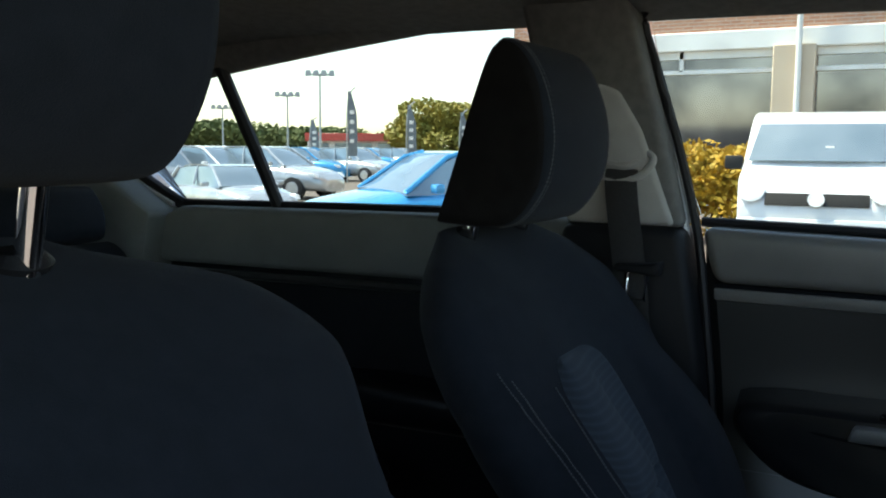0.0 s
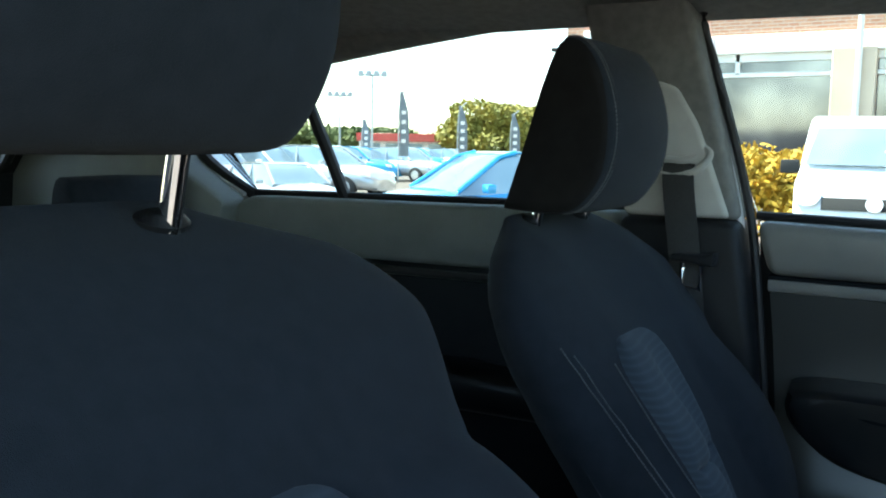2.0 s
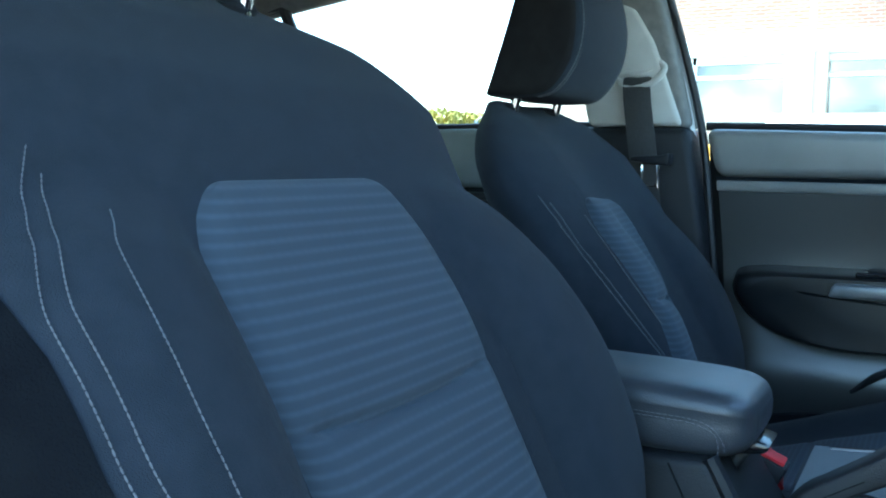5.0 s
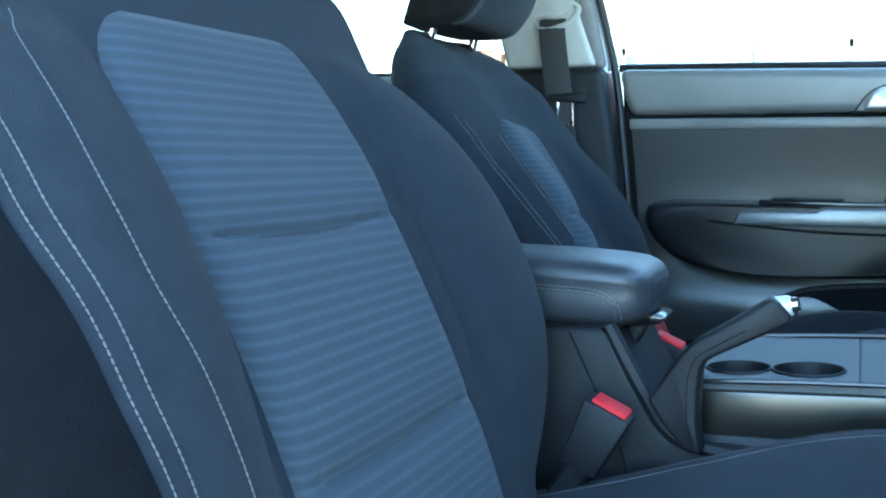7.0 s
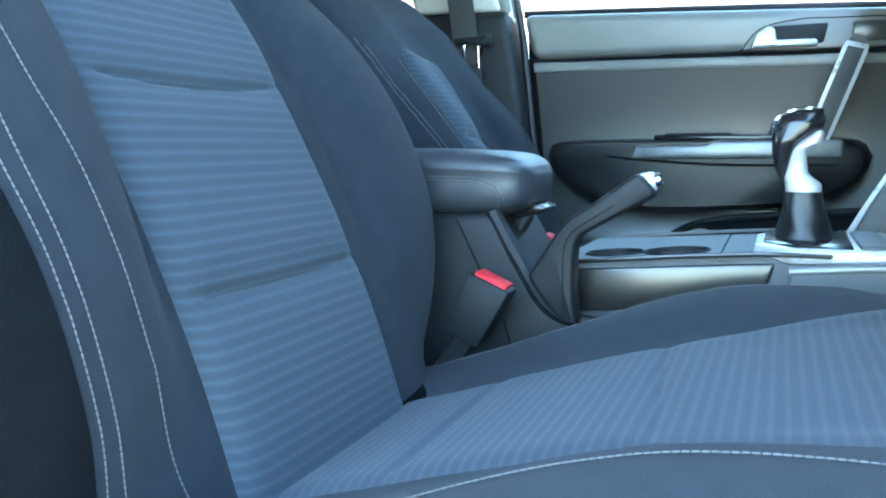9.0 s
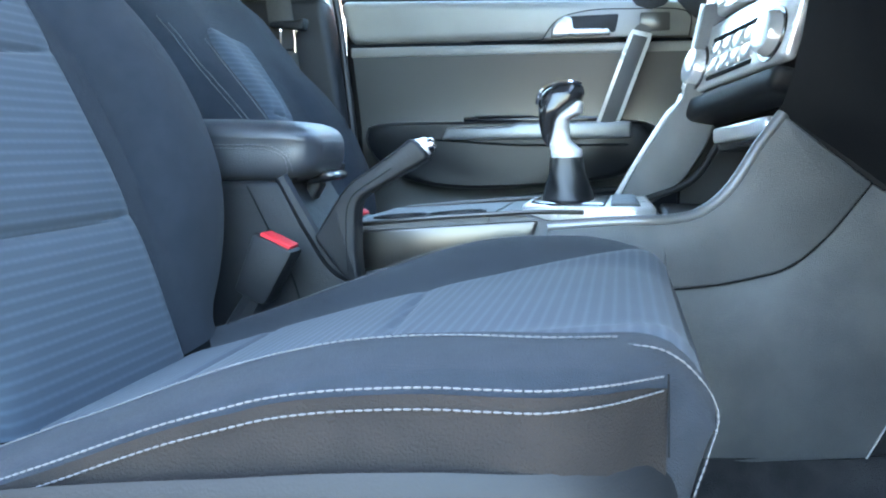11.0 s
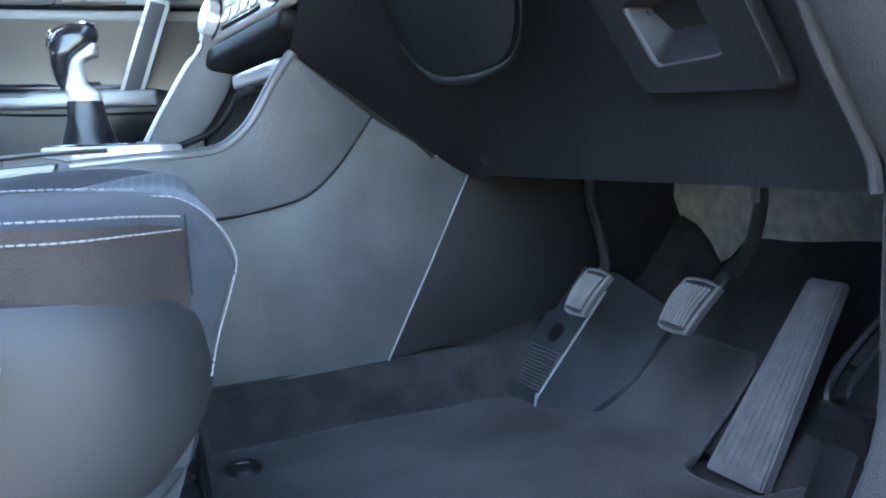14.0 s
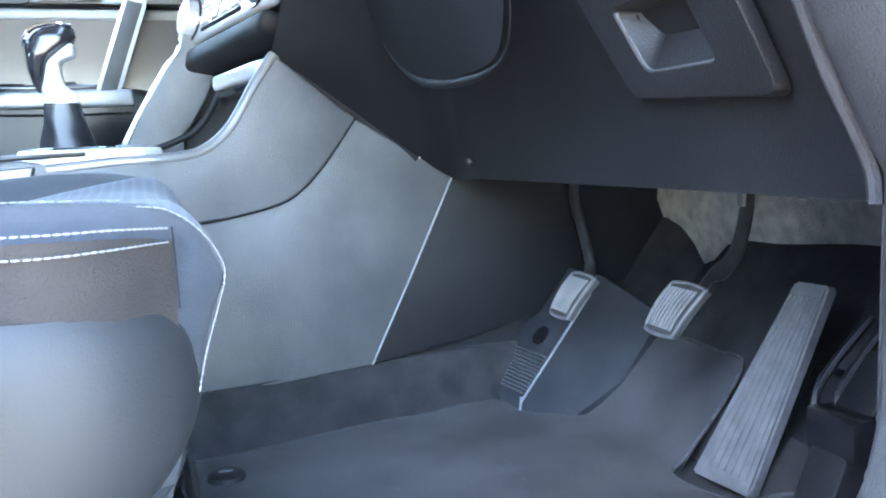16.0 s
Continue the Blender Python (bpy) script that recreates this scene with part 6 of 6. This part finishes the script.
def car(name, label, paint, loc, turn, scale=(1, 1, 1), group=""):
    """A parked car: body, glass, lamps, wheels. Its nose points along +x before it is turned."""
    c = thing(name, label, "car", group)
    c.matrix_world = pose(*loc, 0, 0, turn) @ Matrix.Diagonal((*scale, 1))
    xs = [-2.0, -1.95, -1.6, -1.0, -0.3, 0.4, 0.9, 1.4, 1.8, 2.0, 2.05]
    top = [0.70, 0.86, 0.94, 0.95, 0.95, 0.95, 0.94, 0.86, 0.76, 0.62, 0.55]
    hw = [0.62, 0.72, 0.82, 0.86, 0.87, 0.87, 0.86, 0.84, 0.76, 0.62, 0.5]
    rings = []
    for i in range(33):
        x = -2.0 + 4.05 * i / 32
        w, z1 = smooth_table(xs, hw, x), smooth_table(xs, top, x)
        rings.append([Vector((x, w * ell(t, 0.5), (z1 + 0.22) / 2 + (z1 - 0.22) / 2 * ell(t - math.pi / 2, 0.6))) for t in [2 * math.pi * k / 28 for k in range(28)]])
    obj("body", loft(rings), paint, c)
    gx = [-1.85, -1.5, -1.0, 0.0, 0.35, 0.95]
    gz = [0.90, 1.28, 1.42, 1.44, 1.36, 0.93]
    gw = [0.66, 0.62, 0.60, 0.61, 0.62, 0.70]
    cab = []
    for i in range(21):
        x = -1.85 + 2.8 * i / 20
        z1, w = smooth_table(gx, gz, x), smooth_table(gx, gw, x)
        cab.append([Vector((x, y * w, z)) for y, z in ((-1.12, 0.88), (-1.0, 0.92 + (z1 - 0.92) * 0.9), (-0.85, z1), (0.85, z1), (1.0, 0.92 + (z1 - 0.92) * 0.9), (1.12, 0.88))])
    obj("cabin_glass", loft(cab), CARGLASS, c, "tinted car glass")
    ro = sheet(lambda u, v: Vector((-1.25 + 1.5 * u, (2 * v - 1) * 0.56, smooth_table(gx, gz, -1.25 + 1.5 * u) + 0.012)), 8, 4, 0.02)
    obj("roof", ro, paint, c)
    for sd in (-1, 1):
        obj("windscreen_pillar", tube([(0.95, sd * 0.74, 0.92), (0.35, sd * 0.60, 1.37), (0.1, sd * 0.56, 1.44)], 0.035, 6), paint, c)
        obj("rear_pillar", tube([(-1.75, sd * 0.72, 0.92), (-1.35, sd * 0.58, 1.38)], 0.06, 6), paint, c)
        obj("centre_pillar", tube([(-0.35, sd * 0.74, 0.92), (-0.4, sd * 0.585, 1.42)], 0.03, 6), paint, c)
        obj("mirror", rbox(0.6, 0.72, sd * 0.98 - 0.09, sd * 0.98 + 0.09, 0.92, 1.04, 0.03, 2), paint, c)
        obj("headlamp", prism([(1.72, 0.62), (1.93, 0.60), (1.84, 0.72), (1.66, 0.74)], sd * 0.50, sd * 0.74, bev=0.01), LAMPGLASS, c)
        for x in (-1.25, 1.28):
            thing_wheel(c, x, sd * 0.78)
    obj("grille", prism([(1.96, 0.36), (2.04, 0.40), (2.04, 0.52), (1.97, 0.54)], -0.42, 0.42, bev=0.005), TYRE, c)
    return c


def thing_wheel(c, x, y):
    w = obj("wheel", loft([[Vector((x + r * math.cos(a), y + q, 0.31 + r * math.sin(a))) for a in [2 * math.pi * k / 24 for k in range(24)]] for q, r in ((-0.10, 0.27), (-0.09, 0.31), (0.09, 0.31), (0.10, 0.27))]), TYRE, c, "black tyre")
    obj("wheel_rim", loft([[Vector((x + r * math.cos(a), y + q, 0.31 + r * math.sin(a))) for a in [2 * math.pi * k / 20 for k in range(20)]] for q, r in ((-0.103, 0.19), (-0.107, 0.17), (0.107, 0.17), (0.103, 0.19))]), GREYCAR, w, "silver wheel rim")
    return w


def van():
    v = thing("van", "white panel van parked facing the car", "van")
    v.matrix_world = pose(-0.75, 10.4, G, 0, 0, -86)
    # nose along +x (towards the car), width along y
    prof = spline([(0.0, 0, 0.32), (0.0, 0, 0.62), (-0.12, 0, 0.80), (-0.50, 0, 0.98), (-0.75, 0, 1.10), (-1.15, 0, 1.60), (-1.5, 0, 1.76), (-2.5, 0, 1.80), (-4.0, 0, 1.78), (-4.2, 0, 1.6), (-4.25, 0, 0.4)], 60)
    poly = [(p.x, p.z) for p in prof] + [(-4.2, 0.28), (-0.1, 0.25)]

    def pinch(q):
        k = 1 - 0.10 * max(0, (q.z - 0.9) / 0.9) - 0.06 * max(0, (q.x + 0.5) / 0.5)
        return Vector((q.x, q.y * k, q.z))

    bm = prism(poly, -0.9, 0.9, bev=0.06, seg=3, shift=pinch)
    obj("body", bm, WALLWHITE, v, "white painted body")
    ws = sheet(lambda a, b: pinch(Vector((-0.755 - 0.365 * b + 0.03 - 0.02 * (2 * a - 1) ** 2, (2 * a - 1) * (0.84 - 0.06 * b), 1.13 + 0.45 * b + 0.035))), 16, 8, 0.012)
    obj("windscreen", ws, CARGLASS, v, "tinted windscreen")
    obj("licence_disc", rbox(-0.86, -0.85, 0.05, 0.15, 1.26, 1.34, 0.004), WHITE, v)
    obj("grille", prism([(0.0, 0.66), (0.015, 0.66), (-0.06, 0.80), (-0.08, 0.80)], -0.55, 0.55, bev=0.004), TYRE, v, "black grille")
    obj("badge", tube([(0.0, 0, 0.73), (0.03, 0, 0.74)], 0.09, 20), LAMPGLASS, v, "round bright badge")
    obj("bumper", rbox(-0.10, 0.03, -0.86, 0.86, 0.30, 0.52, 0.04, 2), WALLWHITE, v)
    obj("number_plate", rbox(0.028, 0.036, -0.26, 0.26, 0.38, 0.48, 0.003), WHITE, v)
    for sd in (-1, 1):
        obj("headlamp", loft([[Vector((-0.08 + dx + 0.10 * r * math.sin(a) * -1, sd * 0.70 + 0.15 * r * math.cos(a), 0.82 + 0.13 * r * math.sin(a))) for a in [2 * math.pi * k / 20 for k in range(20)]] for dx, r in ((-0.04, 1), (0.03, 0.95), (0.05, 0.7))]), LAMPGLASS, v, "clear headlamp")
        mr = obj("mirror", rbox(-0.86, -0.76, sd * 0.99 - 0.11, sd * 0.99 + 0.11, 1.05, 1.22, 0.03, 2), TYRE, v, "black door mirror")
        obj("mirror_arm", tube([(-0.8, sd * 0.80, 1.08), (-0.8, sd * 0.92, 1.09)], 0.025, 6), TYRE, mr)
        obj("side_window", prism([(-1.0, 1.13), (-1.9, 1.13), (-1.9, 1.52), (-1.3, 1.52)], sd * 0.842, sd * 0.852, bev=0.0), CARGLASS, v)
        for x in (-0.75, -3.45):
            thing_wheel(v, x, sd * 0.80)


van()
car("blue_car", "bright blue hatchback parked beyond the rear window", BLUECAR, (-4.75, 9.15, G), -125, (0.95, 0.95, 0.86))


def building():
    b = thing("showroom", "brick and glass car showroom with cream columns", "building")
    Y = 20.0
    obj("brick_wall", rbox(-8.7, 14, Y, Y + 6, 3.75, 8.0, 0.02, 1), BRICK, b, "red-brown brick upper wall")
    obj("brick_pier", rbox(-8.75, -7.6, Y - 0.06, Y + 6, 3.0, 3.75, 0.02, 1), BRICK, b, "red-brown brick corner")
    obj("fascia", rbox(-7.6, 14, Y - 0.12, Y + 0.2, 3.35, 3.75, 0.02, 1), WHITE, b, "white fascia band")
    obj("cream_wall", rbox(-8.7, -7.0, Y - 0.02, Y + 6, G, 3.0, 0.02, 1), CREAM, b, "cream rendered wall")
    for x in (-7.0, -2.25, 2.4, 7.0, 11.6):
        obj("column", rbox(x - 0.42, x + 0.42, Y - 0.22, Y + 0.3, G, 3.40, 0.02, 1), CREAM, b, "cream rendered column")
    for x in (-2.15, 7.1):
        obj("downpipe", tube([(x, Y - 0.28, G), (x, Y - 0.28, 7.8)], 0.06, 10), WHITE, b, "white downpipe")
    for x0 in (-6.58, -1.83, 2.82, 7.42):
        x1 = x0 + 3.9
        w = obj("window", rbox(x0, x1, Y + 0.10, Y + 0.14, 0.35, 3.35, 0.0), SHOPGLASS, b, "showroom window with painted cloud reflection", smooth=False)
        obj("window_frame", rbox(x0, x1, Y + 0.02, Y + 0.12, 2.85, 2.95, 0.01, 1), WHITE, w)
        obj("window_frame", rbox(x0, x1, Y + 0.02, Y + 0.12, 3.18, 3.35, 0.01, 1), WHITE, w)
        obj("window_frame", rbox(x0 + 1.9, x0 + 2.0, Y + 0.02, Y + 0.12, 2.9, 3.35, 0.01, 1), WHITE, w)
        obj("rail", rbox(x0, x1, Y - 0.1, Y - 0.05, 0.80, 0.87, 0.01, 1), WHITE, w)
        obj("window_board", rbox(x0, x1, Y + 0.0, Y + 0.2, G, 0.35, 0.01, 1), WHITE, w)
    obj("sign_box", rbox(-8.2, -7.75, Y - 0.2, Y - 0.06, 3.45, 4.0, 0.02, 1), WHITE, b, "white sign box")
    obj("flood_lamp", tube([(-8.75, Y, 3.6), (-9.05, Y - 0.1, 3.62)], 0.05, 8), TYRE, b)


building()


def foliage(name, label, category, leaf, loc, size, count, seed, leaf_size, trunk=True, kind=""):
    """A tree or bush: trunk, limbs and a crown of many small leaf clumps."""
    rnd = random.Random(seed)
    t = thing(name, label, category, kind=kind, at=loc)
    sx, sy, sz = size
    if trunk:
        bm = tube(spline([(0, 0, 0), (0.02 * sx, 0, sz * 0.35), (-0.02 * sx, 0.02 * sx, sz * 0.75)], 8), [0.05 * sz * (1 - 0.1 * k) for k in range(8)], 8)
        for k in range(6):
            a = 1.05 * k
            tube([(0, 0, sz * 0.35), (0.25 * sx * math.cos(a), 0.25 * sy * math.sin(a), sz * 0.6), (0.42 * sx * math.cos(a), 0.42 * sy * math.sin(a), sz * 0.75)], [0.03 * sz, 0.02 * sz, 0.006 * sz], 6, bm)
        obj("trunk", bm, BARK, t)
    vs, fs = [], []
    blobs = [(rnd.uniform(-0.33, 0.33) * sx, rnd.uniform(-0.33, 0.33) * sy, rnd.uniform(0.3, 0.72) * sz, rnd.uniform(0.16, 0.27)) for _ in range(16)]
    blobs.append((0, 0, 0.5 * sz, 0.42))
    for _ in range(count):
        bx, by, bz, br = blobs[rnd.randrange(len(blobs))]
        a, c = rnd.uniform(0, 6.283), rnd.uniform(-1, 1)
        r = br * (0.75 + 0.28 * rnd.random())
        q = math.sqrt(1 - c * c)
        p = Vector((bx + r * sx * q * math.cos(a), by + r * sy * q * math.sin(a), max(0.02 * sz, bz + r * sz * c)))
        l = leaf_size * rnd.uniform(0.5, 1.3)
        u = Vector((rnd.uniform(-1, 1), rnd.uniform(-1, 1), rnd.uniform(-1, 1))).normalized()
        w = u.orthogonal().normalized()
        n0 = len(vs)
        vs += [p - u * l, p + w * l * 0.5, p + u * l, p - w * l * 0.5]
        fs.append((n0, n0 + 1, n0 + 2, n0 + 3))
    me = bpy.data.meshes.new("crown")
    me.from_pydata([tuple(v) for v in vs], [], fs)
    me.materials.append(leaf)
    o = new("crown", me)
    o.parent = t
    return t


def at(az, dist, eye=(0.34, -0.71)):
    return eye[0] + dist * math.sin(radians(az)), eye[1] + dist * math.cos(radians(az))


x, y = at(-11.0, 13.5)
foliage("hedge", "golden yellow autumn hedge beside the van", "hedge", LEAFGOLD, (x - 0.1, y, G), (2.4, 1.4, 1.55), 6000, 3, 0.06, trunk=False)
x, y = at(-27.6, 90)
foliage("round_tree", "large round tree turning yellow-green", "tree", LEAF, (x, y, G), (10.5, 9, 6.4), 16000, 5, 0.28)
for i, (az, dist, w, h) in enumerate(((-44, 150, 26, 6.0), (-40.5, 140, 20, 5.2), (-37, 150, 24, 5.0), (-33, 160, 26, 4.6), (-24, 150, 22, 4.8), (-48, 150, 26, 6.2), (-53, 160, 30, 5.0), (-58, 170, 30, 5.0))):
    x, y = at(az, dist)
    foliage("woods", "distant green treeline behind the car park", "woods", LEAFDARK, (x, y, G), (w, 10, h), 5000, 20 + i, 0.45, trunk=False, kind="stuff")


def flag(az, dist, height, n):
    x, y = at(az, dist)
    f = thing("feather_flag", "grey feather flag on a curved pole", "flag", "feather flags", at=(x, y, G))
    pole = spline([(0, 0, 0), (0, 0, height * 0.7), (0.10, 0, height * 0.93), (0.32, 0, height)], 24)
    obj("pole", tube(pole, 0.03, 6), POLEMETAL, f)
    cl = sheet(lambda u, v: Vector((0.03 + (0.34 * v + 0.012 * math.sin(6 * u)) * (0.35 + 0.65 * min(1, 3.0 * (1 - u))), 0.03 * math.sin(5 * u + 3 * v), height * (0.28 + 0.68 * u))), 16, 4, 0.01)
    ob = obj("cloth", cl, FLAGCLOTH, f)
    for k in range(4):
        z = height * (0.42 + 0.1 * k)
        obj("print_bar", rbox(0.10, 0.26, -0.06, -0.045, z, z + 0.14, 0.0), WHITE, ob, "pale printed bar", smooth=False)
    f.rotation_euler = (0, 0, radians(-az))


for az, dist, hh in ((-33.9, 34, 3.5), (-30.2, 36, 3.1), (-26.9, 38, 2.9), (-36.2, 40, 2.6)):
    flag(az, dist, hh, 0)


def lamp_post(az, dist, height):
    x, y = at(az, dist)
    l = thing("street_lamp", "car park lamp post with floodlight cluster", "street lamp", "lamp posts", at=(x, y, G))
    obj("pole", tube([(0, 0, 0), (0, 0, height)], [0.09, 0.06], 8), POLEMETAL, l)
    obj("cross_arm", rbox(-0.9, 0.9, -0.05, 0.05, height - 0.05, height + 0.05, 0.01, 1), POLEMETAL, l)
    for k in (-0.75, -0.25, 0.25, 0.75):
        obj("floodlight", prism([(k - 0.2, height - 0.12), (k + 0.2, height - 0.12), (k + 0.16, height + 0.26), (k - 0.16, height + 0.26)], -0.16, 0.1, bev=0.02, seg=1), POLEMETAL, l)
    l.rotation_euler = (0, 0, radians(-az))


for az, dist, hh in ((-55.3, 45, 3.9), (-35.6, 60, 6.0), (-37.6, 70, 5.2), (-41.5, 80, 4.6)):
    lamp_post(az, dist, hh)

random.seed(11)
paints = [GREYCAR, WALLWHITE, GREYCAR, WALLWHITE, DARKCAR, WALLWHITE, BLUECAR]
words = {GREYCAR: "silver", WALLWHITE: "white", REDCAR: "red", DARKCAR: "dark grey", BLUECAR: "blue"}
k = 0
for dist, azs in ((24, (-47, -42.5, -38.6)), (36, (-46, -42.8, -39.6, -36.6, -33.8)), (52, (-43.5, -41.2, -38.8, -36.6, -34.5, -32.4, -30.2))):
    for az in azs:
        x, y = at(az + random.uniform(-0.3, 0.3), dist)
        p = paints[k % 7]
        car("parked_car", words[p] + " car parked in a row", p, (x, y, G), random.choice((0, 8, -96, 172)) + random.uniform(-5, 5), (0.95, 0.95, 0.9), "parked cars")
        k += 1
x, y = at(-41, 20)
car("parked_car", "silver hatchback parked near the car", GREYCAR, (x, y, G - 0.25), -20, (0.9, 0.9, 0.8), "parked cars")


def far_shop():
    x, y = at(-32.2, 95)
    s = thing("far_shop", "low distant shop with a red canopy", "building", at=(x, y, G))
    obj("shop_wall", rbox(-7, 7, 0, 5, 0, 2.7, 0.02, 1), WHITE, s)
    obj("canopy", rbox(-7.2, 5, -0.8, 0.2, 2.0, 2.8, 0.02, 1), REDCAR, s, "red canopy")
    for q in range(6):
        obj("window", rbox(-6.4 + 2.2 * q, -4.8 + 2.2 * q, -0.06, 0.0, 0.5, 1.8, 0.0), CARGLASS, s, smooth=False)
    s.rotation_euler = (0, 0, radians(32))


far_shop()


def door_mirror():
    m = thing("door_mirror", "black passenger door mirror outside the window", "mirror")
    obj("shell", loft([[Vector((x, 0.86 + w * ell(t, 0.6), 1.11 + h * ell(t - math.pi / 2, 0.6))) for t in [2 * math.pi * k / 24 for k in range(24)]] for x, w, h in ((0.70, 0.085, 0.055), (0.72, 0.10, 0.07), (0.80, 0.09, 0.06), (0.85, 0.05, 0.03))]), GLOSSBLACK, m)
    obj("mirror_arm", tube([(0.76, 0.74, 1.055), (0.76, 0.80, 1.07)], 0.02, 8), GLOSSBLACK, m)
    obj("mirror_glass", rbox(0.694, 0.699, 0.78, 0.94, 1.06, 1.16, 0.01, 2), CHROME, m, "mirror glass")


door_mirror()
